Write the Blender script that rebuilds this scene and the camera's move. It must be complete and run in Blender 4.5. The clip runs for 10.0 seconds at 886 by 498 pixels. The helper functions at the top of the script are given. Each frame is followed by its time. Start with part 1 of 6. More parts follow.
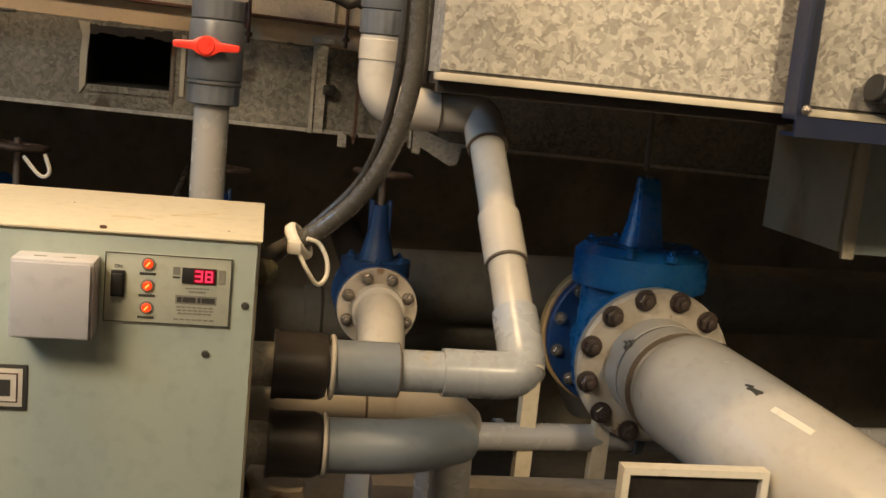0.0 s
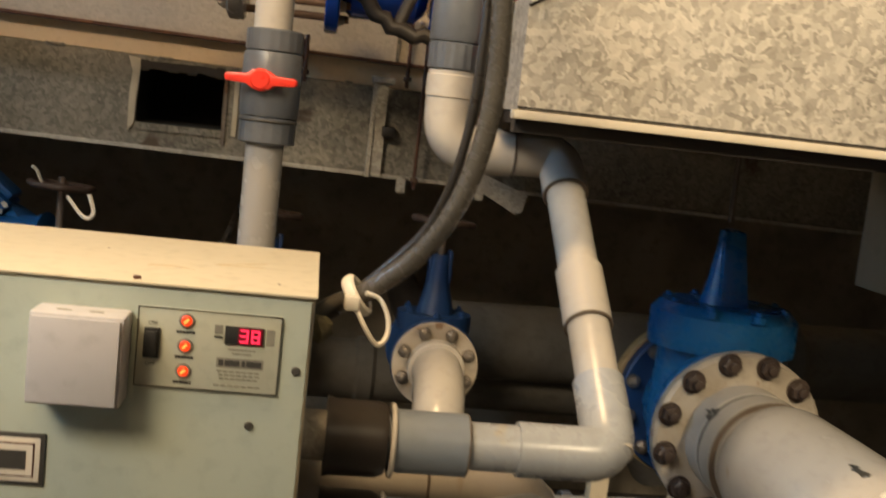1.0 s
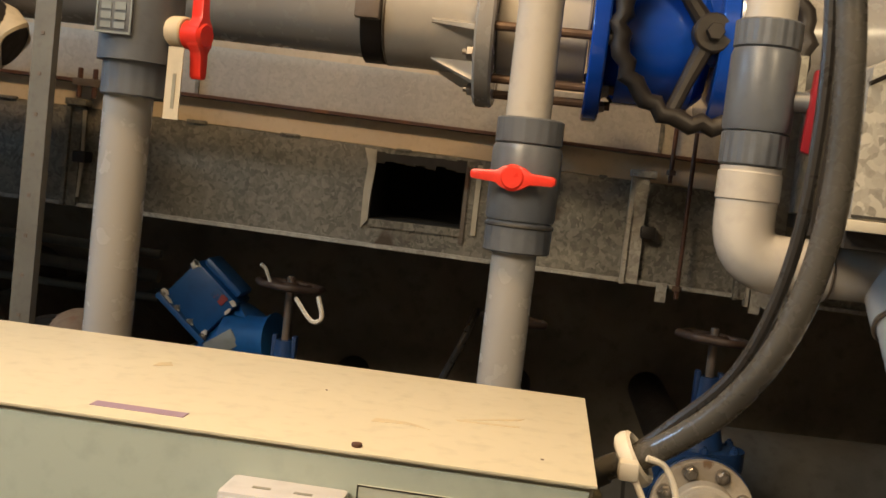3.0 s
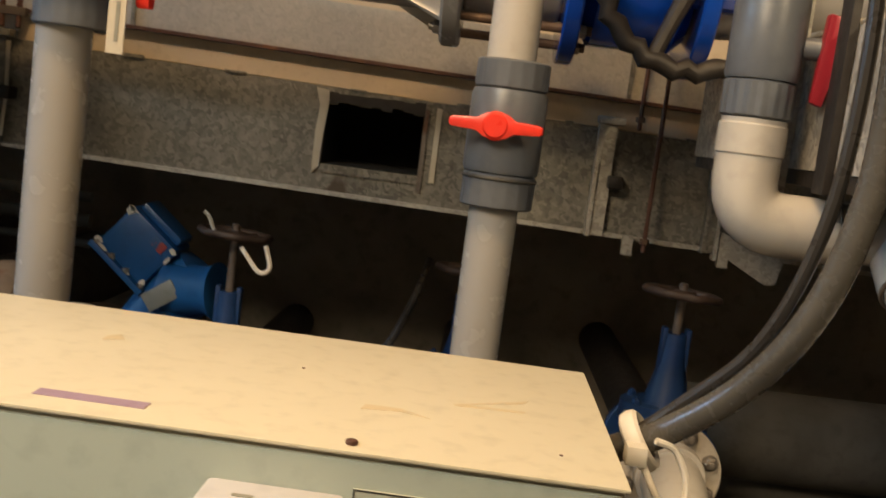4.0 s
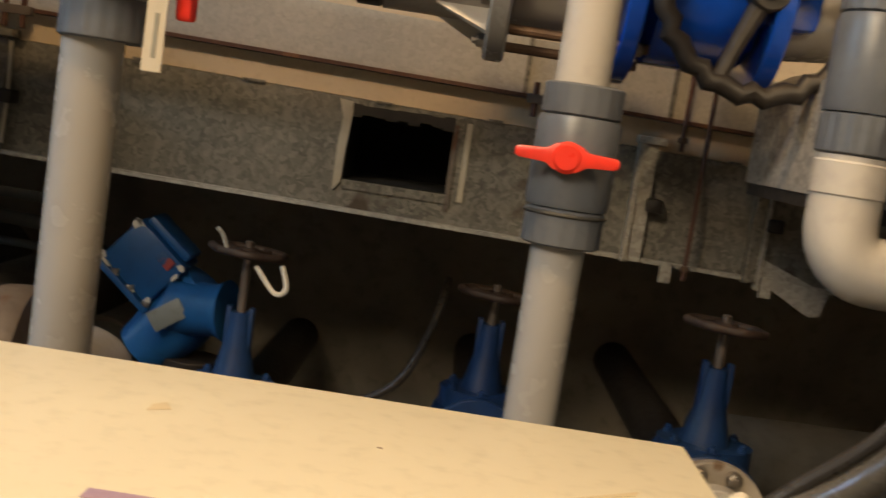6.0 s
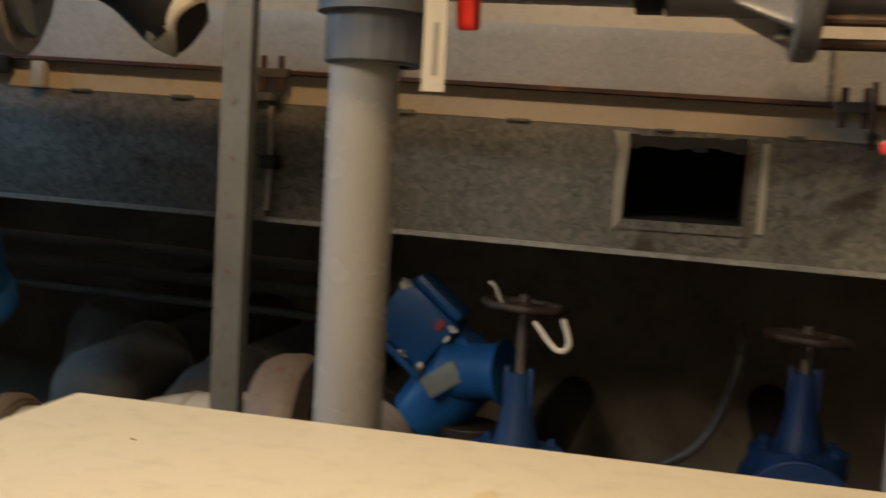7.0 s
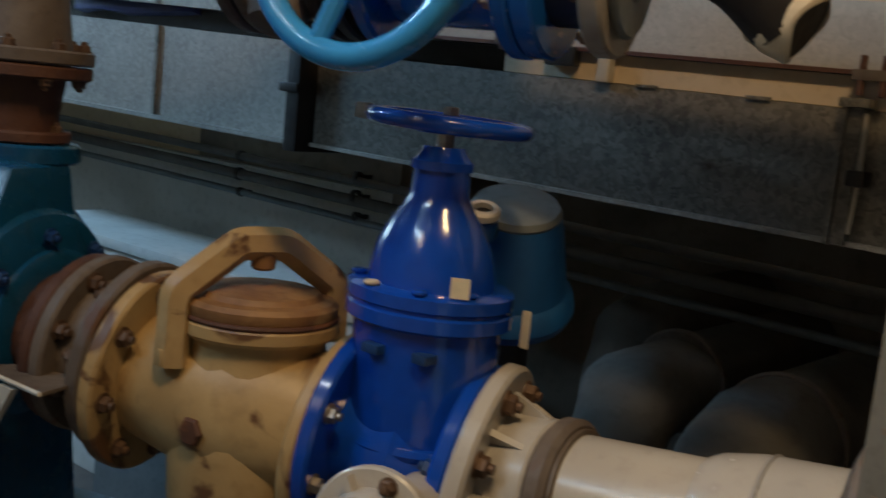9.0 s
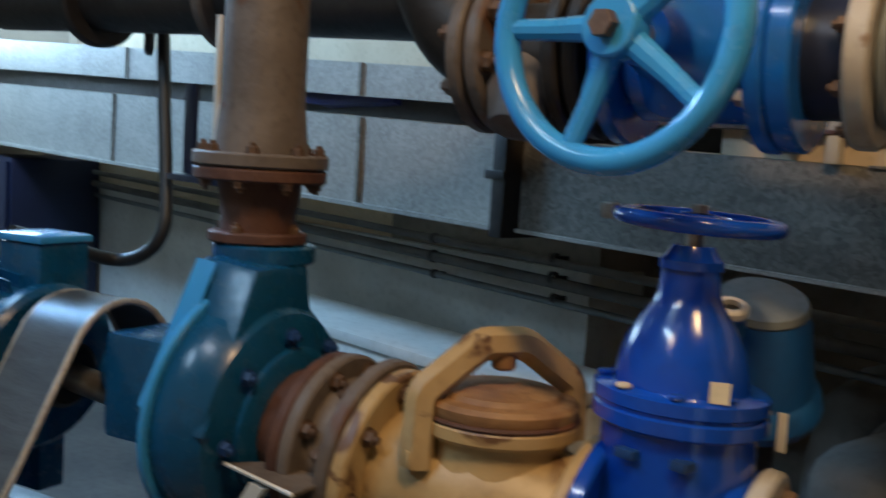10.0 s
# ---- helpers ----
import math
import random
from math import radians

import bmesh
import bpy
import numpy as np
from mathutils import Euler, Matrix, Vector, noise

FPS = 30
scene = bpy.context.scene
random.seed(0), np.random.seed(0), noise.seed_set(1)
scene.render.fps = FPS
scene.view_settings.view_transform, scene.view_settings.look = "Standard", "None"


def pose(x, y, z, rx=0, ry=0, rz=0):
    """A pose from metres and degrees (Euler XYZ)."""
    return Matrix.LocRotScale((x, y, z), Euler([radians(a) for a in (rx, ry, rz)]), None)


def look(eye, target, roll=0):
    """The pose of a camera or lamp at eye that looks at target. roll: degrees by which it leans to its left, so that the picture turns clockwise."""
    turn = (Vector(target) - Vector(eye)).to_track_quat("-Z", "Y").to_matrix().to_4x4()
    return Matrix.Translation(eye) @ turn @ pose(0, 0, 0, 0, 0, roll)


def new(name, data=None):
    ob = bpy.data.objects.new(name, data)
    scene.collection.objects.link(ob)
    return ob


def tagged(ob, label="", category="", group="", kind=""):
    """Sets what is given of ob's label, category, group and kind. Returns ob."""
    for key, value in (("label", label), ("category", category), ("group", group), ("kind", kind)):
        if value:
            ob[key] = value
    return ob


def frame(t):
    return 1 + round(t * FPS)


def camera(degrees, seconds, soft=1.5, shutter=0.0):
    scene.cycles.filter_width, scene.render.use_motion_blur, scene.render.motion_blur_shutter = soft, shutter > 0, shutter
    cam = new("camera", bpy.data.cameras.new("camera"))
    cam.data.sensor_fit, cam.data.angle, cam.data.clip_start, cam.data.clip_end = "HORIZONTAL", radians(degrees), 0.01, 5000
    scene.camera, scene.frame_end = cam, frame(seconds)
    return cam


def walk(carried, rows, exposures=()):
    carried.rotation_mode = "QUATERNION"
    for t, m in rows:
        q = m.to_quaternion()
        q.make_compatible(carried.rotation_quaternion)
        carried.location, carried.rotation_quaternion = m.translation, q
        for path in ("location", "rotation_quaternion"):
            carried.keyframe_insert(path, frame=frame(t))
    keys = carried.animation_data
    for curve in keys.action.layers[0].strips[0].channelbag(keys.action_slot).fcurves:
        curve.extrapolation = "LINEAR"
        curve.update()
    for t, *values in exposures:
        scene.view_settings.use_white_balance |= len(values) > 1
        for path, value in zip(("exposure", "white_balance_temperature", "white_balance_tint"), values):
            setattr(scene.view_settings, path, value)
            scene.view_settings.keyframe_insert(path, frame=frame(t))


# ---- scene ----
cam = camera(45.9, 10.0, soft=1.5, shutter=0.5)
PATH = [
    (0, (-0.002, -1.184, 1.207), (0.344, 0.758, 0.876), 5.7),
    (0.5, (-0.007, -1.101, 1.201), (0.308, 0.846, 0.872), 6.0),
    (1, (-0.009, -1.019, 1.189), (0.239, 0.949, 0.938), 6.4),
    (1.5, (-0.007, -0.941, 1.18), (0.097, 1.05, 1.019), 5.2),
    (2, (-0.018, -0.849, 1.187), (-0.107, 1.144, 1.043), 6.2),
    (2.5, (-0.033, -0.78, 1.202), (-0.236, 1.206, 1.077), 6.6),
    (2.7, (-0.036, -0.766, 1.203), (-0.251, 1.218, 1.079), 6.5),
    (3.8, (-0.114, -0.639, 1.209), (-0.192, 1.347, 0.987), 7.2),
    (4, (-0.117, -0.627, 1.207), (-0.166, 1.359, 0.97), 7.5),
    (4.5, (-0.132, -0.584, 1.21), (-0.046, 1.384, 0.861), 9.8),
    (5, (-0.15, -0.556, 1.229), (-0.015, 1.408, 0.876), 11.3),
    (5.2, (-0.161, -0.545, 1.234), (-0.038, 1.426, 0.913), 11.2),
    (6.3, (-0.229, -0.475, 1.218), (-0.359, 1.508, 0.99), 7.1),
    (6.5, (-0.244, -0.434, 1.209), (-0.477, 1.54, 0.99), 5.9),
    (7, (-0.29, -0.348, 1.184), (-0.769, 1.586, 1.009), 3.3),
    (7.5, (-0.362, -0.262, 1.181), (-1.106, 1.586, 1.008), 1.7),
    (8, (-0.418, -0.23, 1.184), (-1.351, 1.528, 0.993), 4.3),
    (8.5, (-0.457, -0.224, 1.194), (-1.565, 1.427, 0.978), 6.2),
    (9, (-0.49, -0.25, 1.226), (-1.753, 1.272, 0.928), 5.8),
    (9.5, (-0.524, -0.279, 1.24), (-1.896, 1.155, 0.99), 5.8),
    (10, (-0.583, -0.322, 1.261), (-2.074, 0.996, 1.061), 3.7),
]
walk(cam, [(t, look(eye, target, roll)) for t, eye, target, roll in PATH],
     exposures=[(0, 0.20, 6450, 10), (2.0, 0.22, 6450, 10), (2.5, 0.17, 6450, 10), (4.0, 0.02, 6500, 10), (5.2, 0.0, 6600, 10), (6.5, 0.0, 6500, 10), (7.0, -0.25, 6350, 10), (7.5, -0.5, 6100, 9),
                (8.0, -0.75, 5850, 8), (8.5, -0.8, 5850, 8), (9.0, -0.4, 6100, 9), (9.5, 0.0, 6150, 10), (10, 0.14, 6000, 11)])

# ---- light ----
world = bpy.data.worlds.new("world")
scene.world = world
world.use_nodes = True
_wn = world.node_tree.nodes
_sky = _wn.new("ShaderNodeTexSky")
_sky.sky_type, _sky.sun_disc = "NISHITA", False
_sky.sun_elevation, _sky.sun_rotation = radians(40), radians(200)
_wn["Background"].inputs["Strength"].default_value = 0.1
world.node_tree.links.new(_sky.outputs[0], _wn["Background"].inputs["Color"])


def area_lamp(name, eye, target, size, power, colour):
    data = bpy.data.lights.new(name, "AREA")
    data.shape, data.size, data.size_y = "RECTANGLE", size[0], size[1]
    data.energy, data.color = power, colour
    ob = new(name, data)
    ob.matrix_world = look(eye, target)
    return ob


area_lamp("warm_tube_light", (-0.42, -0.20, 2.97), (-0.30, 0.25, 1.0), (0.6, 0.12), 41, (1.0, 0.66, 0.32))
spot = bpy.data.lights.new("walkway_spot_light", "SPOT")
spot.energy, spot.color, spot.spot_size, spot.spot_blend, spot.shadow_soft_size = 440, (1.0, 0.76, 0.47), radians(58), 0.8, 0.55
new("walkway_spot_light", spot).matrix_world = look((-1.45, -1.90, 2.93), (0.55, 0.75, 1.08))
# added spot that brightens the near duct and the large pipe
spot2 = bpy.data.lights.new("side_fill_light", "SPOT")
spot2.energy, spot2.color, spot2.spot_size, spot2.spot_blend, spot2.shadow_soft_size = 290, (1.0, 0.78, 0.48), radians(42), 0.9, 0.15
new("side_fill_light", spot2).matrix_world = look((1.3, -2.25, 2.75), (1.0, 0.5, 1.18))
# three added fill lights, no fixture in sight: far end, walkway, pump
area_lamp("cool_fill_light", (-5.0, -0.10, 2.97), (-3.7, 1.1, 1.0), (0.9, 0.12), 90, (0.36, 0.66, 1.0))
area_lamp("walkway_fill_light", (-2.3, -1.70, 2.97), (-1.0, 0.5, 1.0), (0.9, 0.12), 18, (0.52, 0.78, 1.0))
area_lamp("pump_fill_light", (-1.60, -0.75, 2.97), (-1.40, 0.6, 0.9), (0.5, 0.12), 7, (0.80, 0.90, 1.0))
area_lamp("window_daylight", (-5.93, 1.15, 1.85), (-3.0, 1.0, 1.2), (0.9, 0.5), 22, (0.52, 0.78, 1.0))

# ---- materials ----


def mat(name, a, b=None, rough=0.5, metal=0.0, scale=6.0, fine=60.0, bump=0.15, spots=None, spot_level=0.62, spot_scale=9.0,
        rough_var=0.12, stretch=(1, 1, 1), coat=0.0, spangle=0.0, grain=1.0):
    m = bpy.data.materials.new(name)
    m.use_nodes = True
    nt = m.node_tree
    bs = nt.nodes["Principled BSDF"]
    co = nt.nodes.new("ShaderNodeTexCoord")
    mp = nt.nodes.new("ShaderNodeMapping")
    mp.inputs["Scale"].default_value = stretch
    nt.links.new(co.outputs["Object"], mp.inputs["Vector"])

    def noise_tex(s, detail=4.0, dist=0.0):
        n = nt.nodes.new("ShaderNodeTexNoise")
        n.inputs["Scale"].default_value, n.inputs["Detail"].default_value = s, detail
        n.inputs["Distortion"].default_value = dist
        nt.links.new(mp.outputs[0], n.inputs["Vector"])
        return n

    def mix(fac, c1, c2):
        x = nt.nodes.new("ShaderNodeMix")
        x.data_type = "RGBA"
        for sock, v in ((x.inputs["A"], c1), (x.inputs["B"], c2)):
            if isinstance(v, tuple):
                sock.default_value = (*v, 1)
            else:
                nt.links.new(v, sock)
        nt.links.new(fac, x.inputs["Factor"])
        return x.outputs["Result"]

    def ramp(src, lo, hi):
        r = nt.nodes.new("ShaderNodeMapRange")
        r.inputs["From Min"].default_value, r.inputs["From Max"].default_value = lo, hi
        nt.links.new(src, r.inputs["Value"])
        return r.outputs["Result"]

    b = b or tuple(c * 0.72 for c in a)
    big, small = noise_tex(scale, 5.0, 0.4), noise_tex(fine, 6.0)
    col = mix(ramp(big.outputs["Fac"], 0.35, 0.7), a, b)
    dark = tuple(c * (1 - 0.2 * grain) for c in b)
    col = mix(ramp(small.outputs["Fac"], 0.52, 0.95), col, dark)
    if spangle:
        warp = noise_tex(45.0, 2.0)
        add = nt.nodes.new("ShaderNodeMix")
        add.data_type = "VECTOR"
        add.inputs["Factor"].default_value = 0.035
        nt.links.new(mp.outputs[0], add.inputs["A"])
        nt.links.new(warp.outputs["Color"], add.inputs["B"])
        v = nt.nodes.new("ShaderNodeTexVoronoi")
        v.inputs["Scale"].default_value = 125.0
        nt.links.new(add.outputs["Result"], v.inputs["Vector"])
        sep = nt.nodes.new("ShaderNodeSeparateColor")
        nt.links.new(v.outputs["Color"], sep.inputs[0])
        f = nt.nodes.new("ShaderNodeMath")
        f.operation = "MULTIPLY"
        f.inputs[1].default_value = spangle
        nt.links.new(sep.outputs[0], f.inputs[0])
        col = mix(f.outputs[0], col, tuple(min(1, c * 2.1 + 0.02) for c in a))
    if spots:
        sn = noise_tex(spot_scale, 8.0, 0.8)
        col = mix(ramp(sn.outputs["Fac"], spot_level, spot_level + 0.06), col, spots)
    nt.links.new(col, bs.inputs["Base Color"])
    bs.inputs["Metallic"].default_value = metal
    rr = nt.nodes.new("ShaderNodeMapRange")
    rr.inputs["To Min"].default_value, rr.inputs["To Max"].default_value = max(0.03, rough - rough_var), min(1, rough + rough_var)
    nt.links.new(small.outputs["Fac"], rr.inputs["Value"])
    nt.links.new(rr.outputs["Result"], bs.inputs["Roughness"])
    bs.inputs["Coat Weight"].default_value = coat
    if bump:
        bp = nt.nodes.new("ShaderNodeBump")
        bp.inputs["Strength"].default_value, bp.inputs["Distance"].default_value = bump, 0.004
        nt.links.new(small.outputs["Fac"], bp.inputs["Height"])
        nt.links.new(bp.outputs[0], bs.inputs["Normal"])
    return m


def glow(name, colour, strength):
    m = bpy.data.materials.new(name)
    m.use_nodes = True
    bs = m.node_tree.nodes["Principled BSDF"]
    bs.inputs["Base Color"].default_value = (*[c * 0.3 for c in colour], 1)
    bs.inputs["Emission Color"].default_value = (*colour, 1)
    bs.inputs["Emission Strength"].default_value = strength
    return m


M_CONC = mat("concrete", (0.17, 0.15, 0.13), (0.10, 0.09, 0.08), 0.9, scale=3, fine=40, bump=0.5)
M_DARKCONC = mat("dark_concrete", (0.30, 0.27, 0.225), (0.16, 0.145, 0.12), 0.85, scale=4, fine=30, bump=0.6)
M_WALL = mat("cream_wall_paint", (0.62, 0.50, 0.34), (0.52, 0.40, 0.26), 0.75, scale=3, fine=50, bump=0.2)
M_WHITEWALL = mat("white_wall_paint", (0.66, 0.66, 0.62), (0.5, 0.5, 0.46), 0.7, scale=3, fine=40, bump=0.3)
M_CEIL = mat("ceiling_plaster", (0.5, 0.48, 0.44), (0.4, 0.38, 0.34), 0.9, scale=2, fine=40)
M_GALV = mat("galvanised_sheet", (0.30, 0.28, 0.25), (0.19, 0.175, 0.15), 0.5, 0.35, scale=5, fine=130, bump=0.1, spangle=0.62)
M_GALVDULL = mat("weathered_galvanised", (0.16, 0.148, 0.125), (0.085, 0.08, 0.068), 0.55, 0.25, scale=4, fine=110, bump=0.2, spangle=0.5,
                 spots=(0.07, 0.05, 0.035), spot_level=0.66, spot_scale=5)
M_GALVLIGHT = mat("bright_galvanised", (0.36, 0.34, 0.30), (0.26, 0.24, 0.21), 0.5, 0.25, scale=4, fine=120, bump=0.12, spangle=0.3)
M_BOX = mat("cream_powder_coat", (0.60, 0.55, 0.42), (0.56, 0.51, 0.39), 0.42, scale=4, fine=50, bump=0.03,
            spots=(0.45, 0.32, 0.17), spot_level=0.735, spot_scale=13, rough_var=0.08)
# front coat toned darker and greener, partly for the cool light it gets
M_BOXFRONT = mat("cool_lit_grey_green_coat", (0.37, 0.42, 0.375), (0.34, 0.385, 0.345), 0.4, scale=3, fine=50, bump=0.03, spots=(0.33, 0.35, 0.29), spot_level=0.70, spot_scale=6, rough_var=0.08)
M_STAIN = mat("tan_smear", (0.54, 0.44, 0.28), (0.55, 0.47, 0.32), 0.5, fine=50, bump=0.0)
M_PANEL = mat("grey_label_film", (0.44, 0.45, 0.37), (0.41, 0.42, 0.34), 0.35, scale=8, fine=90, bump=0.0)
M_JBOX = mat("pale_plastic", (0.52, 0.505, 0.52), (0.47, 0.46, 0.475), 0.4, scale=6, fine=50, bump=0.03)
M_PVC = mat("light_grey_pvc", (0.44, 0.415, 0.38), (0.375, 0.35, 0.32), 0.26, scale=4, fine=45, grain=0.5, bump=0.012, rough_var=0.03,
            spots=(0.33, 0.28, 0.21), spot_level=0.7, spot_scale=7)
M_PVCMID = mat("mid_grey_pvc", (0.315, 0.305, 0.30), (0.285, 0.276, 0.271), 0.27, scale=3, fine=45, grain=0.2, bump=0.006, rough_var=0.02)
M_PVCCOOL = mat("cool_grey_pvc", (0.30, 0.315, 0.34), (0.25, 0.265, 0.29), 0.28, scale=5, fine=45, bump=0.02, rough_var=0.08, spots=(0.30, 0.27, 0.21), spot_level=0.66, spot_scale=8)
# PVC copy with the heater's shade and blue fill put into its colour
M_PVCSHADE = mat("shaded_blue_grey_pvc", (0.17, 0.195, 0.23), (0.13, 0.15, 0.18), 0.35, scale=6, fine=45, bump=0.04)
M_PVCDIRTY = mat("dirty_pvc_flange", (0.42, 0.38, 0.33), (0.30, 0.26, 0.21), 0.5, scale=12, fine=60, bump=0.1, spots=(0.20, 0.13, 0.08), spot_level=0.62, spot_scale=22)
M_BROWNPL = mat("brown_black_plastic", (0.032, 0.027, 0.023), (0.022, 0.018, 0.016), 0.4, fine=60, bump=0.08)
M_UNION = mat("dark_grey_pvc", (0.105, 0.115, 0.135), (0.075, 0.083, 0.10), 0.35, scale=8, fine=60, bump=0.05)
M_GRIME = mat("grimy_iron", (0.14, 0.132, 0.118), (0.08, 0.075, 0.066), 0.8, scale=5, fine=40, bump=0.5)
M_UNITBLUE = mat("actuator_blue", (0.012, 0.095, 0.30), (0.010, 0.07, 0.22), 0.4, scale=7, fine=40, bump=0.1)
M_CEMENT = mat("solvent_cement_ring", (0.13, 0.10, 0.075), (0.08, 0.06, 0.045), 0.5, fine=90, bump=0.05)
M_BLACK = mat("black_rubber", (0.040, 0.036, 0.032), (0.024, 0.021, 0.019), 0.30, fine=70, bump=0.05)
# hose rubber, a lighter grey black than the cable
M_HOSE = mat("grey_black_rubber", (0.085, 0.078, 0.068), (0.05, 0.046, 0.04), 0.27, fine=70, bump=0.04, stretch=(1, 1, 1))
M_WHEEL = mat("dark_rusted_casting", (0.060, 0.036, 0.025), (0.035, 0.022, 0.017), 0.6, scale=16, fine=80, bump=0.4, spots=(0.13, 0.065, 0.03), spot_level=0.62)
M_BLACKPL = mat("black_plastic", (0.02, 0.02, 0.02), (0.013, 0.013, 0.013), 0.45, fine=90, bump=0.1)
M_RED = mat("red_plastic", (0.72, 0.035, 0.018), (0.6, 0.03, 0.02), 0.32, fine=60, bump=0.03)
# darker copy of the red plastic, for the handle that sits in shade
M_REDSHADE = mat("shaded_red_plastic", (0.30, 0.016, 0.028), (0.22, 0.012, 0.022), 0.35, fine=60, bump=0.03)
M_REDOLD = mat("faded_red_paint", (0.38, 0.06, 0.05), (0.20, 0.045, 0.06), 0.6, scale=20, fine=80, bump=0.1, spots=(0.02, 0.08, 0.22), spot_level=0.5, spot_scale=30)
M_WHITE = mat("white_nylon", (0.66, 0.62, 0.55), (0.56, 0.52, 0.45), 0.45, fine=60, bump=0.04)
M_BLUE = mat("gloss_blue_enamel", (0.006, 0.062, 0.44), (0.006, 0.045, 0.33), 0.18, scale=7, fine=35, bump=0.06, rough_var=0.06, coat=0.4)
M_BLUEDULL = mat("dusty_blue_enamel", (0.009, 0.042, 0.15), (0.014, 0.034, 0.10), 0.38, scale=9, fine=50, bump=0.1,
                 spots=(0.10, 0.10, 0.11), spot_level=0.66)
M_BLUEMID = mat("mid_blue_enamel", (0.010, 0.125, 0.36), (0.010, 0.09, 0.27), 0.28, scale=8, fine=45, bump=0.08)
M_BLUEBRIGHT = mat("bright_blue_enamel", (0.012, 0.14, 0.56), (0.012, 0.10, 0.42), 0.24, scale=8, fine=45, bump=0.08, coat=0.3)
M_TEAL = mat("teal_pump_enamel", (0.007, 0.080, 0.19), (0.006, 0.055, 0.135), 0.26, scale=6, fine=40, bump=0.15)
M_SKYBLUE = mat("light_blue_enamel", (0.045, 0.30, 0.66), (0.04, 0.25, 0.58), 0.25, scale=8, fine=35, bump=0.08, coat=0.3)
M_TAN = mat("ochre_enamel", (0.47, 0.33, 0.155), (0.36, 0.235, 0.10), 0.42, scale=9, fine=40, bump=0.25,
            spots=(0.13, 0.065, 0.03), spot_level=0.585, spot_scale=11)
M_TANRUST = mat("rusted_ochre", (0.30, 0.16, 0.06), (0.17, 0.08, 0.035), 0.6, scale=14, fine=60, bump=0.4,
                spots=(0.40, 0.25, 0.10), spot_level=0.6)
M_RUST = mat("brown_rust", (0.10, 0.042, 0.024), (0.065, 0.026, 0.017), 0.62, scale=16, fine=80, bump=0.5,
             spots=(0.17, 0.07, 0.03), spot_level=0.62)
M_RUSTGREY = mat("rusted_grey_iron", (0.16, 0.13, 0.11), (0.09, 0.068, 0.055), 0.55, 0.1, scale=8, fine=60, bump=0.35,
                 spots=(0.10, 0.045, 0.022), spot_level=0.6)
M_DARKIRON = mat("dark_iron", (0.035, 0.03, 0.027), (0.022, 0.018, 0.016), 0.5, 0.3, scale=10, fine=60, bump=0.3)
M_STEEL = mat("bolt_steel", (0.36, 0.33, 0.30), (0.22, 0.19, 0.16), 0.38, 0.8, scale=30, fine=120, bump=0.15)
M_RUSTBOLT = mat("rusty_bolt", (0.14, 0.085, 0.055), (0.085, 0.048, 0.03), 0.55, 0.3, scale=30, fine=120, bump=0.3)
M_BOLTBROWN = mat("brown_bolt_cap", (0.06, 0.042, 0.035), (0.04, 0.028, 0.024), 0.4, 0.1, scale=30, fine=120, bump=0.15)
M_STRUT = mat("zinc_strut", (0.16, 0.16, 0.152), (0.12, 0.118, 0.11), 0.5, 0.4, scale=10, fine=100, bump=0.1)
M_NAVY = mat("navy_painted_steel", (0.010, 0.016, 0.045), (0.008, 0.012, 0.032), 0.4, fine=60, bump=0.1)
M_PURPLE = mat("purple_tape", (0.33, 0.24, 0.33), (0.30, 0.21, 0.30), 0.5, fine=60, bump=0.02)
M_PAPER = mat("cream_paper", (0.70, 0.62, 0.45), (0.62, 0.54, 0.38), 0.7, fine=60, bump=0.02)
M_DUCTPALE = mat("pale_duct_sheet", (0.44, 0.41, 0.36), (0.36, 0.335, 0.29), 0.5, 0.15, scale=3, fine=120, bump=0.1, spangle=0.12)
M_BOARD = mat("beige_board", (0.50, 0.45, 0.36), (0.44, 0.39, 0.30), 0.6, fine=40, bump=0.05)
M_BLUEGREY = mat("blue_grey_board", (0.33, 0.37, 0.36), (0.27, 0.31, 0.30), 0.5, fine=40, bump=0.05)
M_FLOOR = mat("wet_floor", (0.09, 0.08, 0.07), (0.045, 0.04, 0.036), 0.55, scale=3, fine=30, bump=0.4)
M_TARP = mat("blue_tarp", (0.012, 0.02, 0.13), (0.01, 0.014, 0.08), 0.45, fine=50, bump=0.1)
M_SHEET = mat("brushed_steel_sheet", (0.13, 0.145, 0.155), (0.09, 0.10, 0.11), 0.42, 0.5, scale=8, fine=60, bump=0.1, stretch=(1, 1, 6))
M_GUARD = mat("grey_steel_guard", (0.22, 0.25, 0.26), (0.16, 0.18, 0.19), 0.52, 0.3, scale=8, fine=60, bump=0.15)
M_INK = mat("dark_print", (0.05, 0.048, 0.045), None, 0.5, bump=0.0)
M_INKPALE = mat("pale_print", (0.25, 0.24, 0.20), None, 0.5, bump=0.0)
M_TAPE = mat("pipe_tape", (0.55, 0.47, 0.34), (0.45, 0.38, 0.27), 0.6, fine=60, bump=0.15)
M_FOAM = mat("old_sealant_foam", (0.11, 0.10, 0.055), (0.07, 0.06, 0.035), 0.9, scale=30, fine=80, bump=0.8)
M_SHADE = mat("black_shade", (0.008, 0.008, 0.008), (0.005, 0.005, 0.005), 0.95, bump=0.2)
M_LED = glow("lit_orange_lens", (1.0, 0.06, 0.008), 1.0)
M_DIGIT = glow("lit_red_digit", (1.0, 0.03, 0.08), 1.6)
M_DISPLAY = glow("red_digit_bloom", (0.30, 0.0, 0.015), 0.25)
M_SPARK = glow("lit_orange_filament", (1.0, 0.32, 0.06), 2.2)
M_GLASS = bpy.data.materials.new("window_glass")
M_GLASS.use_nodes = True
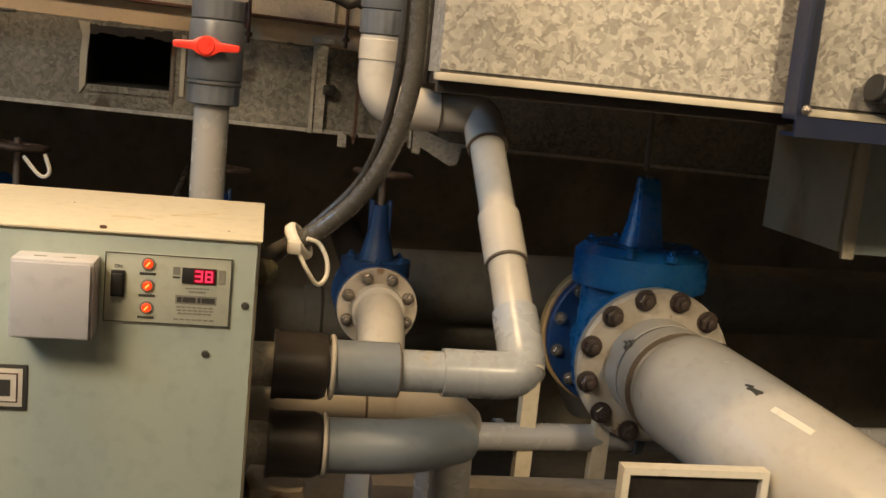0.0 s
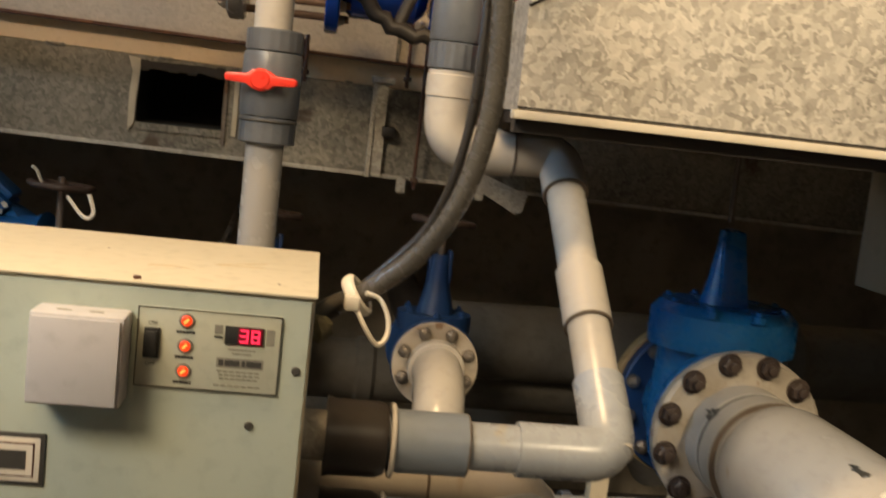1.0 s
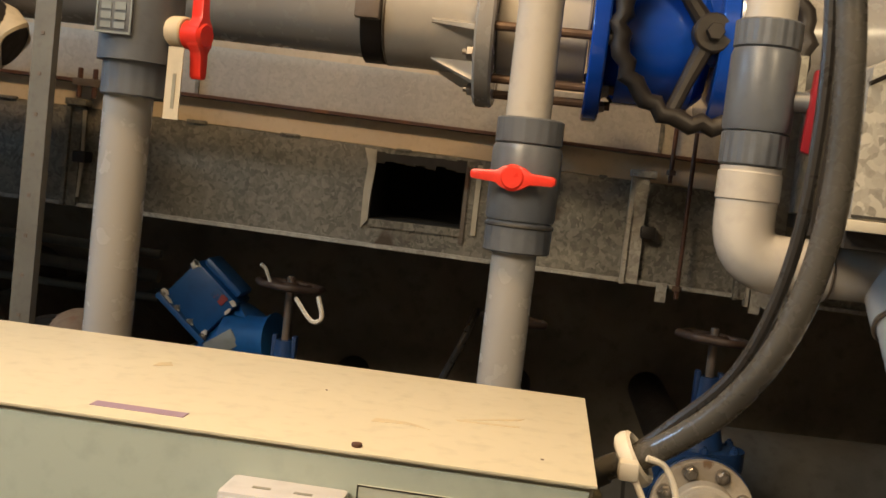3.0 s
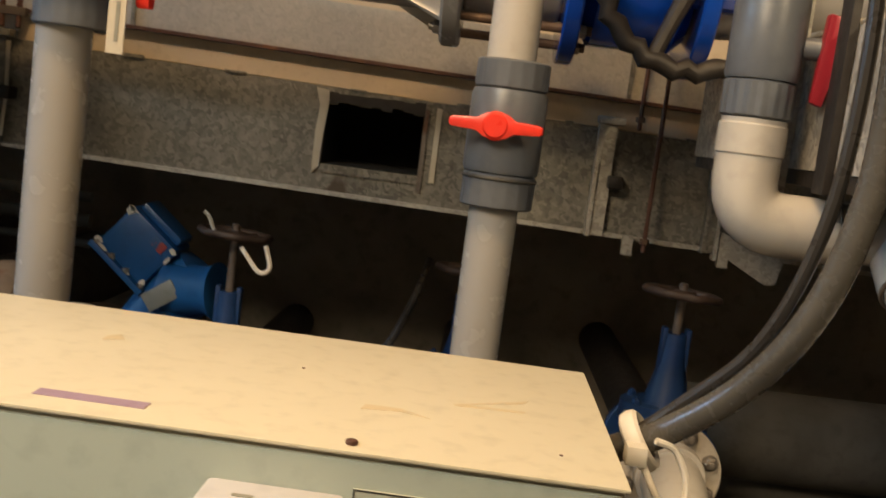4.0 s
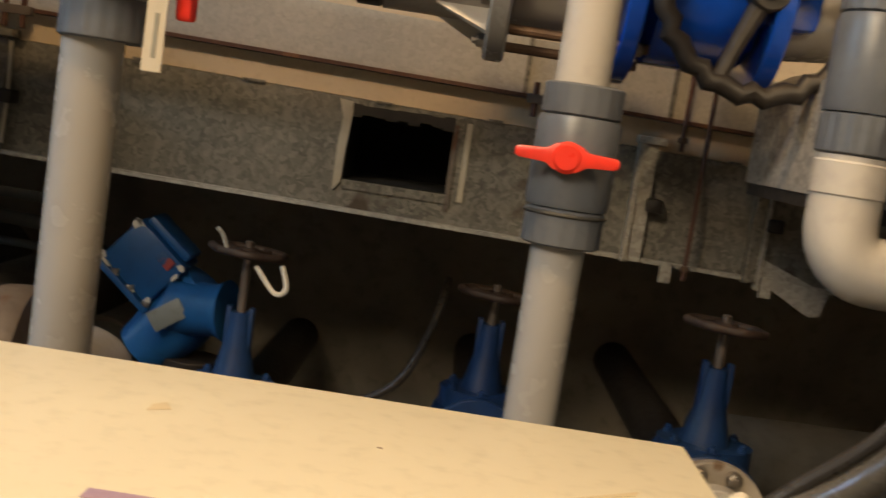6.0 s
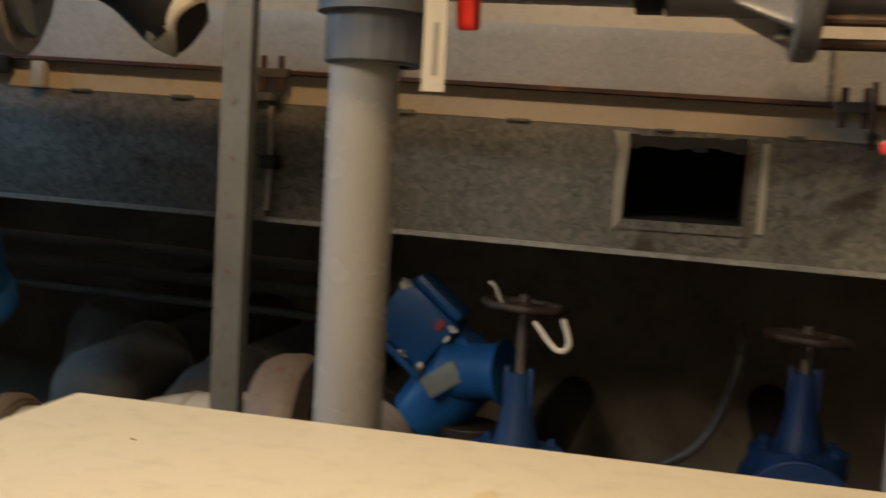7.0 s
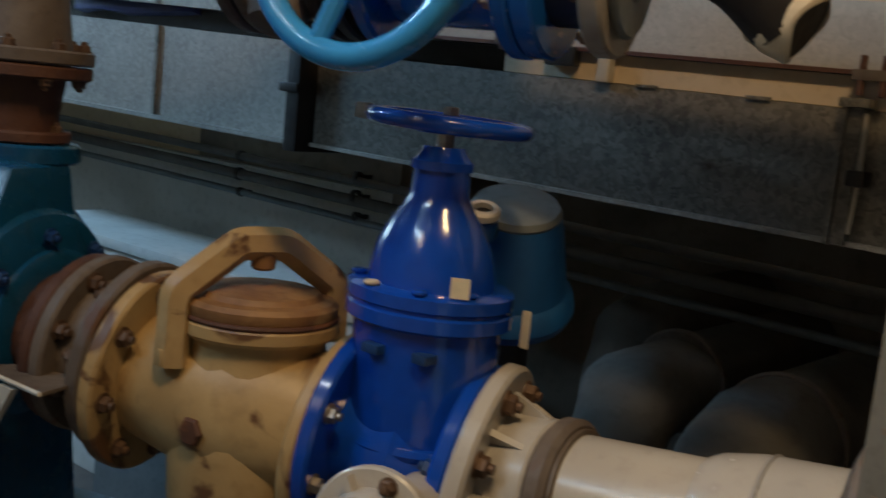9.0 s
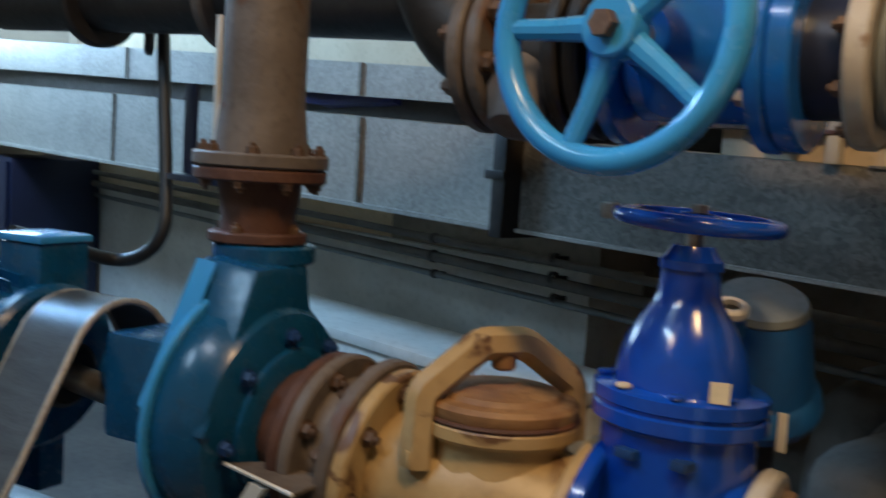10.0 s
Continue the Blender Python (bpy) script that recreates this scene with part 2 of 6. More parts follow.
M_GLASS.node_tree.nodes["Principled BSDF"].inputs["Transmission Weight"].default_value = 1.0
M_GLASS.node_tree.nodes["Principled BSDF"].inputs["Roughness"].default_value = 0.05

# ---- shapes ----
BASE = {}


def align(p, d):
    return Matrix.Translation(p) @ Vector(d).to_track_quat("Z", "Y").to_matrix().to_4x4()


def lathe(profile, seg=32, m=None, closed=False):
    bm = bmesh.new()
    rings = []
    for r, z in profile:
        rings.append([bm.verts.new((r * math.cos(2 * math.pi * i / seg), r * math.sin(2 * math.pi * i / seg), z)) for i in range(seg)])
    pairs = list(zip(rings, rings[1:])) + ([(rings[-1], rings[0])] if closed else [])
    for a, b in pairs:
        for i in range(seg):
            j = (i + 1) % seg
            bm.faces.new((a[i], a[j], b[j], b[i]))
    bmesh.ops.remove_doubles(bm, verts=bm.verts, dist=1e-6)
    if m:
        bm.transform(m)
    return bm


def disc(r, h, seg=32, bevel=0.002, hole=0.0, m=None):
    b = min(bevel, h / 3)
    if hole:
        return lathe([(hole, 0), (r - b, 0), (r, b), (r, h - b), (r - b, h), (hole, h)], seg, m, closed=True)
    return lathe([(0, 0), (r - b, 0), (r, b), (r, h - b), (r - b, h), (0, h)], seg, m)


def box(lo, hi, bevel=0.0, m=None):
    bm = bmesh.new()
    lo, hi = Vector(lo), Vector(hi)
    bmesh.ops.create_cube(bm, size=1, matrix=Matrix.Translation((lo + hi) / 2) @ Matrix.Diagonal((*(hi - lo), 1)))
    if bevel:
        bmesh.ops.bevel(bm, geom=list(bm.edges), offset=bevel, segments=2, profile=0.6, affect="EDGES")
    if m:
        bm.transform(m)
    return bm


def hexa(pts, bevel=0.0):
    """A six-sided solid from its four bottom and four top corners."""
    bm = bmesh.new()
    v = [bm.verts.new(p) for p in pts]
    for f in ((3, 2, 1, 0), (4, 5, 6, 7), (0, 1, 5, 4), (1, 2, 6, 5), (2, 3, 7, 6), (3, 0, 4, 7)):
        bm.faces.new([v[i] for i in f])
    if bevel:
        bmesh.ops.bevel(bm, geom=list(bm.edges), offset=bevel, segments=2, profile=0.6, affect="EDGES")
    return bm


def prism(outline, y0, y1, bevel=0.0, m=None):
    """An outline in x and z, pulled from y0 to y1."""
    bm = bmesh.new()
    a = [bm.verts.new((x, y0, z)) for x, z in outline]
    b = [bm.verts.new((x, y1, z)) for x, z in outline]
    bm.faces.new(a)
    bm.faces.new(b[::-1])
    for i in range(len(a)):
        j = (i + 1) % len(a)
        bm.faces.new((a[j], a[i], b[i], b[j]))
    bmesh.ops.recalc_face_normals(bm, faces=bm.faces)
    if bevel:
        bmesh.ops.bevel(bm, geom=list(bm.edges), offset=bevel, segments=2, profile=0.6, affect="EDGES")
    if m:
        bm.transform(m)
    return bm


def rounded(pts, bend, steps=8):
    pts = [Vector(p) for p in pts]
    out = [pts[0]]
    for a, b, c in zip(pts, pts[1:], pts[2:]):
        u, w = (a - b), (c - b)
        k = min(bend, u.length * 0.49, w.length * 0.49)
        p, q = b + u.normalized() * k, b + w.normalized() * k
        for i in range(steps + 1):
            s = i / steps
            out.append(p * (1 - s) ** 2 + b * 2 * s * (1 - s) + q * s * s)
    return out + [pts[-1]]


def tube(pts, r, seg=20, bend=0.0, radii=None, caps=True):
    pts = rounded(pts, bend) if bend else [Vector(p) for p in pts]
    bm = bmesh.new()
    rings, side = [], None
    for i, p in enumerate(pts):
        d = (pts[min(i + 1, len(pts) - 1)] - pts[max(i - 1, 0)]).normalized()
        if side is None:
            side = d.orthogonal().normalized()
        side = (side - d * side.dot(d)).normalized()
        up = d.cross(side)
        rad = radii[i] if radii else r
        rings.append([bm.verts.new(p + (side * math.cos(2 * math.pi * k / seg) + up * math.sin(2 * math.pi * k / seg)) * rad) for k in range(seg)])
    for a, b in zip(rings, rings[1:]):
        for i in range(seg):
            j = (i + 1) % seg
            bm.faces.new((a[i], a[j], b[j], b[i]))
    if caps:
        bm.faces.new(rings[0][::-1])
        bm.faces.new(rings[-1])
    return bm


def spline(pts, steps=8):
    """A smooth line through the points."""
    p = [Vector(q) for q in pts]
    p = [p[0] * 2 - p[1]] + p + [p[-1] * 2 - p[-2]]
    out = []
    for a, b, c, d in zip(p, p[1:], p[2:], p[3:]):
        for i in range(steps):
            s = i / steps
            out.append(0.5 * (2 * b + (c - a) * s + (2 * a - 5 * b + 4 * c - d) * s * s + (3 * b - a - 3 * c + d) * s ** 3))
    return out + [p[-2]]


def torus(R, r, seg=48, ring=12, m=None, lobes=0, depth=0.0):
    bm = bmesh.new()
    rows = []
    for i in range(seg):
        a = 2 * math.pi * i / seg
        rr = R + depth * math.cos(lobes * a)
        rows.append([bm.verts.new(((rr + r * math.cos(2 * math.pi * k / ring)) * math.cos(a), (rr + r * math.cos(2 * math.pi * k / ring)) * math.sin(a),
                                   r * math.sin(2 * math.pi * k / ring))) for k in range(ring)])
    for i in range(seg):
        for k in range(ring):
            bm.faces.new((rows[i][k], rows[(i + 1) % seg][k], rows[(i + 1) % seg][(k + 1) % ring], rows[i][(k + 1) % ring]))
    if m:
        bm.transform(m)
    return bm


def join(*bms):
    out = bms[0]
    for b in bms[1:]:
        me = bpy.data.meshes.new("tmp")
        b.to_mesh(me)
        b.free()
        out.from_mesh(me)
        bpy.data.meshes.remove(me)
    return out


def mesh_of(name, bm, material):
    bmesh.ops.recalc_face_normals(bm, faces=bm.faces)
    for f in bm.faces:
        f.smooth = True
    for e in bm.edges:
        if len(e.link_faces) == 2 and e.calc_face_angle(0) > 0.6:
            e.smooth = False
    me = bpy.data.meshes.new(name)
    bm.to_mesh(me)
    bm.free()
    me.materials.append(material)
    return me


def thing(name, base, label, category, group="", kind=""):
    ob = new(name)
    ob.empty_display_size = 0.05
    ob.location = base
    BASE[ob] = Vector(base)
    return tagged(ob, label, category, group, kind)


def part(name, bm, material, parent, label=""):
    bm.transform(Matrix.Translation(-BASE[parent]))
    ob = new(name, mesh_of(name, bm, material))
    ob.parent = parent
    BASE[ob] = BASE[parent]
    return tagged(ob, label)


def solid(name, bm, material, base, label, category, group="", kind=""):
    bm.transform(Matrix.Translation(-Vector(base)))
    ob = new(name, mesh_of(name, bm, material))
    ob.location = base
    BASE[ob] = Vector(base)
    return tagged(ob, label, category, group, kind)


BOLTS = {}


def bolt_mesh(size, material):
    key = (size, material.name)
    if key not in BOLTS:
        bm = join(lathe([(0, 0), (size * 1.25, 0), (size * 1.25, size * 0.2), (0, size * 0.2)], 14),
                  lathe([(0, size * 0.2), (size, size * 0.2), (size, size * 0.95), (size * 0.8, size * 1.1), (0, size * 1.1)], 6),
                  lathe([(0, size * 1.1), (size * 0.5, size * 1.1), (size * 0.5, size * 1.6), (0, size * 1.75)], 10))
        BOLTS[key] = mesh_of("bolt", bm, material)
    return BOLTS[key]


def bolts(parent, material, centre, normal, R, n, size, start=0.0, only=None):
    m = align(centre, normal)
    for i in range(n):
        if only and i not in only:
            continue
        a = start + 2 * math.pi * i / n
        ob = new("bolt", bolt_mesh(size, material))
        ob.parent = parent
        ob.matrix_basis = Matrix.Translation(-BASE[parent]) @ m @ pose(R * math.cos(a), R * math.sin(a), 0, 0, 0, 40 * i)


def ring(p, d, r, h, hole, bevel=0.002, seg=40):
    """A flat ring or collar that starts at p and goes h along d."""
    return disc(r, h, seg, bevel, hole, align(p, d))


def cyl(p, d, r, h, bevel=0.002, seg=32):
    return disc(r, h, seg, bevel, 0.0, align(p, d))


def along(p, d, k):
    return Vector(p) + Vector(d).normalized() * k


# ---- structure ----
XL, XR, YF, YB, ZC = -6.0, 2.4, -2.6, 1.85, 3.1
YR = 2.28                                               # recess back, set deep to keep the wall under the ducts shaded


def setting(name, bm, material, label, category):
    return solid(name, bm, material, (0, 0, 0), label, category, kind="structure")


setting("floor", box((XL - 0.2, YF - 0.2, -0.15), (XR + 0.2, YR + 0.2, 0.0)), M_FLOOR, "dark damp concrete floor of the plant room", "floor")
setting("ceiling", box((XL - 0.2, YF - 0.2, ZC), (XR + 0.2, YB + 0.2, ZC + 0.2)), M_CEIL, "grey plastered plant room ceiling", "ceiling")
setting("wall_back", join(box((XL, YB, 0.94), (-3.3, YB + 0.2, ZC)), box((-3.3, YB, 1.16), (XR, YB + 0.2, ZC))), M_WALL, "cream painted wall behind the ducts", "wall")
setting("wall_recess", join(box((-2.4, YR, 0.0), (XR, YR + 0.2, 1.36)), box((-2.4, YB + 0.2, 1.16), (XR, YR, 1.36))), M_DARKCONC, "dark concrete recess under the ducts", "wall")
# darker concrete colour on the strip under the end duct
setting("wall_back_strip", box((-3.297, YB - 0.004, 0.94), (-2.4, YB + 0.2, 1.157)), M_DARKCONC, "darker concrete strip behind the conduits", "wall")
setting("wall_recess_side", box((-2.6, YB + 0.2, 0.0), (-2.403, YR + 0.2, 1.36)), M_DARKCONC, "dark concrete side of the recess", "wall")
setting("wall_back_white", box((XL, YB - 0.03, 0.0), (-2.403, YB + 0.2, 0.937)), M_WHITEWALL, "white painted base of the back wall", "wall")
setting("wall_front", box((XL, YF - 0.2, 0), (XR, YF, ZC)), M_WALL, "cream painted wall facing the pipes", "wall")
setting("wall_right", box((XR, YF, 0), (XR + 0.2, YR + 0.2, ZC)), M_CONC, "bare concrete end wall", "wall")
WY0, WY1, WZ0, WZ1 = 0.6, 1.84, 1.55, 2.15
setting("wall_left", join(box((XL - 0.2, YF, 0), (XL, YB, WZ0)), box((XL - 0.2, YF, WZ1), (XL, YB, ZC)), box((XL - 0.2, YF, WZ0), (XL, WY0, WZ1))),
        M_WALL, "cream painted end wall with a window opening", "wall")
win = thing("window_1", (XL - 0.1, WY0, WZ0), "bright daylit window with a plain frame", "window", kind="structure")
part("window_frame", join(box((XL - 0.12, WY0, WZ0), (XL - 0.07, WY1, WZ0 + 0.04)), box((XL - 0.12, WY0, WZ1 - 0.04), (XL - 0.07, WY1, WZ1)),
                          box((XL - 0.12, WY0, WZ0 + 0.04), (XL - 0.07, WY0 + 0.04, WZ1 - 0.04)), box((XL - 0.12, 1.2, WZ0 + 0.04), (XL - 0.07, 1.24, WZ1 - 0.04))), M_WHITE, win)
pane = part("pane", box((XL - 0.10, WY0 + 0.04, WZ0 + 0.04), (XL - 0.094, WY1, WZ1 - 0.04)), M_GLASS, win)
pane.visible_shadow = False

# unseen lamp bodies, added to go with the lights over and behind the walk
for x, y, L in ((-5.0, -0.10, 1.0), (-2.3, -1.70, 1.0), (-0.42, -0.20, 0.7), (-1.60, -0.75, 0.6)):
    lamp = thing("added_ceiling_lamp", (x, y, ZC), "added plain ceiling lamp with a pale body, out of view", "lamp", group="ceiling lamps")
    part("housing", box((x - L / 2, y - 0.09, ZC - 0.06), (x + L / 2, y + 0.09, ZC - 0.001), 0.008), M_WHITE, lamp)
    part("diffuser", box((x - L / 2 + 0.01, y - 0.08, ZC - 0.10), (x + L / 2 - 0.01, y + 0.08, ZC - 0.061), 0.01), M_WHITE, lamp)
wl = thing("spot_lamp", (-1.45, -1.95, ZC), "round work lamp hung under the ceiling", "lamp")
part("arm", box((-1.47, -1.99, 2.99), (-1.43, -1.95, ZC - 0.001), 0.004), M_GUARD, wl)
part("housing", lathe([(0.0, 0.0), (0.06, 0.0), (0.11, 0.13), (0.105, 0.13), (0.055, 0.006), (0, 0.006)], 28, align((-1.51, -1.98, 3.0), (0.53, 0.70, -0.48))), M_GUARD, wl)

# unseen housing, added to go with the extra spot
w2 = thing("added_wall_lamp", (1.3, -2.6, 2.8), "added round lamp on the wall behind the walkway, out of view", "lamp")
part("arm", box((1.28, -2.599, 2.79), (1.32, -2.42, 2.83), 0.004), M_GUARD, w2)
part("housing", lathe([(0.0, 0.0), (0.06, 0.0), (0.11, 0.13), (0.105, 0.13), (0.055, 0.006), (0, 0.006)], 28, align((1.31, -2.42, 2.85), (-0.10, 0.84, -0.50))), M_GUARD, w2)

# ---- ducts along the back wall ----
def sloped(x0, x1, zb, zt, y0, y1, bevel=0.0):
    return hexa([(x0, y0, zb(x0)), (x1, y0, zb(x1)), (x1, y1, zb(x1)), (x0, y1, zb(x0)),
                 (x0, y0, zt(x0)), (x1, y0, zt(x1)), (x1, y1, zt(x1)), (x0, y1, zt(x0))], bevel)


LB, LT = (lambda x: 1.042 - 0.016 * x), (lambda x: 1.239 - 0.020 * x)
UB, UT = (lambda x: 1.295 - 0.0185 * x), (lambda x: 1.394 - 0.024 * x)
ELT = lambda x: 1.2286 - 0.0315 * x                      # end ducts: lower top, upper bottom and top
EUB, EUT = (lambda x: 1.269 - 0.0365 * x), (lambda x: 1.31 - 0.053 * x)
DY = 1.355
VX0, VX1, VZ0, VZ1 = -0.418, -0.232, 1.102, 1.231

ld = thing("lower_duct", (-0.7, DY, 1.05), "weathered galvanised sheet metal duct with a cut square opening", "duct")
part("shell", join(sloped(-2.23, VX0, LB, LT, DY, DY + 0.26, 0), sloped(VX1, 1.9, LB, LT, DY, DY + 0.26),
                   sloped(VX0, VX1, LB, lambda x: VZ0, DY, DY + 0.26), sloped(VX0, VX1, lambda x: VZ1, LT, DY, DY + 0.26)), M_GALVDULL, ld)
# black lining stands for the shade inside the opening
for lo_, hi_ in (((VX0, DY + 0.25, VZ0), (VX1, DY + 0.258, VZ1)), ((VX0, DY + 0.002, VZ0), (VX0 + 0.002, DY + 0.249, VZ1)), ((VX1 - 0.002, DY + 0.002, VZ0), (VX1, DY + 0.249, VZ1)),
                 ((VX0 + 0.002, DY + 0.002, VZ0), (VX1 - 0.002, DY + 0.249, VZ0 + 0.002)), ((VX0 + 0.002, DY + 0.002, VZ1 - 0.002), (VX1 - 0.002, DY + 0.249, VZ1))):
    part("opening_lining", box(lo_, hi_), M_SHADE, ld, "black inside, its shade put into the colour")
rough_edge = []
for k in range(9):
    a = VX0 + (VX1 - VX0) * k / 9
    h = 0.006 + 0.012 * random.random()
    rough_edge.append(box((a, DY - 0.004, VZ1 - h), (a + (VX1 - VX0) / 9, DY - 0.001, VZ1 + 0.004 + 0.004 * random.random())))
part("torn_edge", join(*rough_edge), M_DARKIRON, ld, "rusty torn sheet edge")
strip = [(VX0 - 0.015, VZ0 - 0.02), (VX0 - 0.002, VZ0 - 0.004), (VX0 - 0.001, VZ0 + 0.05), (VX0 + 0.004, VZ1 - 0.01), (VX0 + 0.002, VZ1 + 0.01), (VX0 - 0.022, VZ1 + 0.012), (VX0 - 0.012, VZ1 - 0.02), (VX0 - 0.016, VZ0 + 0.06)]
part("sealant", prism(strip, DY - 0.008, DY - 0.001), M_BOARD, ld, "pale ragged sealant strip")
part("opening_flange", join(box((VX1, DY - 0.008, VZ0 - 0.03), (VX1 + 0.008, DY - 0.001, VZ1 - 0.004))), M_RUSTGREY, ld, "rusty flange strip")
part("opening_flange", box((VX0, DY - 0.005, VZ0 - 0.016), (VX1, DY - 0.001, VZ0 - 0.001)), M_GALVDULL, ld)
part("sealant", box((VX1 + 0.022, DY - 0.006, VZ0 - 0.01), (VX1 + 0.032, DY - 0.001, VZ1 + 0.002)), M_BOARD, ld)
part("bottom_lip", sloped(-2.23, 1.9, lambda x: LB(x) - 0.004, lambda x: LB(x) + 0.004, DY - 0.012, DY - 0.0005), M_GALVLIGHT, ld)


def duct_joint(parent, x, w, zb, zt, material, bolt=True):
    part("joint_flange", join(box((x - w / 2, DY - 0.028, zb), (x - w / 2 + 0.008, DY - 0.001, zt)), box((x - w / 2 + 0.009, DY - 0.02, zb + 0.002), (x + w / 2, DY - 0.001, zt - 0.002))),
         material, parent, "bolted angle joint")
    part("joint_cap", box((x - w / 2 - 0.004, DY - 0.034, zt), (x + w / 2 + 0.012, DY, zt + 0.014), 0.003), material, parent)
    if bolt:
        part("clamp", join(box((x + w / 2 - 0.006, DY - 0.04, (zb + zt) / 2 - 0.012), (x + w / 2 + 0.022, DY - 0.002, (zb + zt) / 2 + 0.012), 0.004)), M_DARKIRON, parent)


duct_joint(ld, 0.110, 0.034, 1.035, 1.245, M_GALVLIGHT)
duct_joint(ld, 0.327, 0.030, 1.030, 1.243, M_GALVDULL)
duct_joint(ld, -1.045, 0.030, 1.055, 1.262, M_GALVDULL)
part("sealant", prism([(-1.028, 1.075), (-1.022, 1.075), (-1.018, 1.15), (-1.020, 1.255), (-1.028, 1.255), (-1.025, 1.16)], DY - 0.024, DY - 0.021), M_BOARD, ld, "pale ragged sealant strip")
for k in range(9):
    x = -1.5 + 0.21 * k + 0.09 * random.random()
    w = 0.015 + 0.03 * random.random()
    part("top_lip", box((x, DY - 0.005, LT(x) - 0.002), (x + w, DY + 0.001, LT(x) + 0.002 + 0.003 * random.random()), 0.0006), M_GALVDULL, ld, "bent sheet edge")
part("joint_flange", box((0.335, DY - 0.03, 1.02), (0.341, DY - 0.001, 1.24)), M_GALVLIGHT, ld, "pale sheet edge")
part("corner_bracket", join(prism([(0.345, 1.075), (0.345, 1.035), (0.44, 0.985), (0.46, 0.99), (0.468, 1.03)], DY - 0.02, DY - 0.012, 0.0)), M_GALVLIGHT, ld)
for x in (0.165, 0.345):
    part("drop_clip", box((x, DY - 0.025, 1.008), (x + 0.02, DY - 0.018, 1.045)), M_GALVLIGHT, ld)

# end ducts take a lighter sheet, standing for the cool light on them
lf = thing("end_duct", (-4, DY, 1.1), "galvanised sheet metal duct, its cool light put into a lighter tone", "duct")
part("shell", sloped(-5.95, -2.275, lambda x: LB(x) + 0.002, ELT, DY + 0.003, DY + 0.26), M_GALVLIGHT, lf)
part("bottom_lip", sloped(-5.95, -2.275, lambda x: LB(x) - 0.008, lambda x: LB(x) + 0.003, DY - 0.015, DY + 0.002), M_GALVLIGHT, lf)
for x in (-2.84, -4.4):
    part("seam", sloped(x - 0.006, x + 0.006, LB, ELT, DY - 0.007, DY + 0.002), M_GALVDULL, lf)
part("joint_flange", box((-2.275, DY - 0.05, 1.06), (-2.235, DY + 0.25, 1.315), 0.003), M_DARKIRON, lf, "dark bolted joint angle")
part("clamp", box((-2.295, DY - 0.055, 1.19), (-2.235, DY - 0.045, 1.21), 0.003), M_DARKIRON, lf)

ud = thing("upper_duct", (-0.7, DY, 1.3), "galvanised sheet metal duct under the large grey pipe", "duct")
part("shell", sloped(-2.23, 1.9, UB, UT, DY, DY + 0.27), M_DUCTPALE, ud)
part("bottom_lip", sloped(-2.23, 1.9, lambda x: UB(x) - 0.004, lambda x: UB(x) + 0.003, DY - 0.014, DY - 0.001), M_RUST, ud, "dark rusty lower edge")
for x in (-1.62, -0.80, -0.12, 0.14, 0.62):
    part("seam", sloped(x - 0.004, x + 0.004, UB, UT, DY - 0.006, DY - 0.001), M_GALVDULL, ud)
ul = thing("upper_end_duct", (-4, DY, 1.36), "galvanised duct, toned lighter for the cool light", "duct")
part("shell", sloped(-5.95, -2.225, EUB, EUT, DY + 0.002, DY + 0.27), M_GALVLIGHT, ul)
for x in (-2.85, -4.3):
    part("seam", sloped(x - 0.006, x + 0.006, EUB, EUT, DY - 0.006, DY + 0.001), M_GALVDULL, ul)
setting("wall_band", sloped(-1.72, 1.9, lambda x: LT(x) + 0.001, lambda x: UB(x) - 0.005, DY + 0.004, DY + 0.25), M_WALL, "cream painted wall strip between two ducts", "wall")
# solid dark strip put in for the shade of the gap between the ducts
tray = solid("dark_gap_strip", join(sloped(-5.95, -2.24, lambda x: ELT(x) + 0.002, lambda x: EUB(x) - 0.002, DY + 0.06, DY + 0.22), sloped(-2.238, -1.74, lambda x: LT(x) + 0.002, lambda x: UB(x) - 0.004, DY + 0.06, DY + 0.22)), M_DARKIRON, (-4, DY, 1.32), "dark strip standing for the shaded gap between two ducts", "cable tray")

solid("junction_block", box((-1.612, DY - 0.022, 1.292), (-1.548, DY + 0.0035, 1.326), 0.004), M_BLACKPL, (-1.58, DY + 0.02, 1.284), "small black block in the gap between two ducts", "block")
solid("gap_batten", box((-1.50, DY - 0.018, LT(-1.48)), (-1.475, DY + 0.0035, UB(-1.48) - 0.006), 0.002), M_BOARD, (-1.48, DY + 0.02, 1.28), "pale batten between two ducts", "batten")
# threaded hanger rods and their fittings
for x, y, z0, z1 in ((0.201, 1.30, 1.02, 3.09), (0.165, 1.33, 1.24, 3.09), (-0.06, 1.31, 1.23, 1.33)):
    rod = thing("hanger_rod", (x, y, z0), "dark threaded steel rod hanging beside the duct", "hanger rod", group="duct hangers")
    part("rod", cyl((x, y, z0), (0, 0, 1), 0.0042, z1 - z0, 0.0005, 10), M_RUST, rod)
    part("nut", cyl((x, y, z0 + 0.015), (0, 0, 1), 0.009, 0.01, 0.001, 6), M_RUSTBOLT, rod)
for x in (-0.085, -1.022):
    clip = thing("beam_clip", (x, DY - 0.03, 1.28), "small rusty clip with two bolts on the duct edge", "clip", group="duct clips")
    part("plate", box((x - 0.03, DY - 0.034, UB(x) - 0.012), (x + 0.03, DY - 0.016, UB(x) + 0.004), 0.002), M_RUSTGREY, clip)
    for dx in (-0.016, 0.016):
        part("bolt", cyl((x + dx, DY - 0.028, UB(x) - 0.035), (0, 0, 1), 0.0055, 0.06, 0.001, 8), M_RUST, clip)

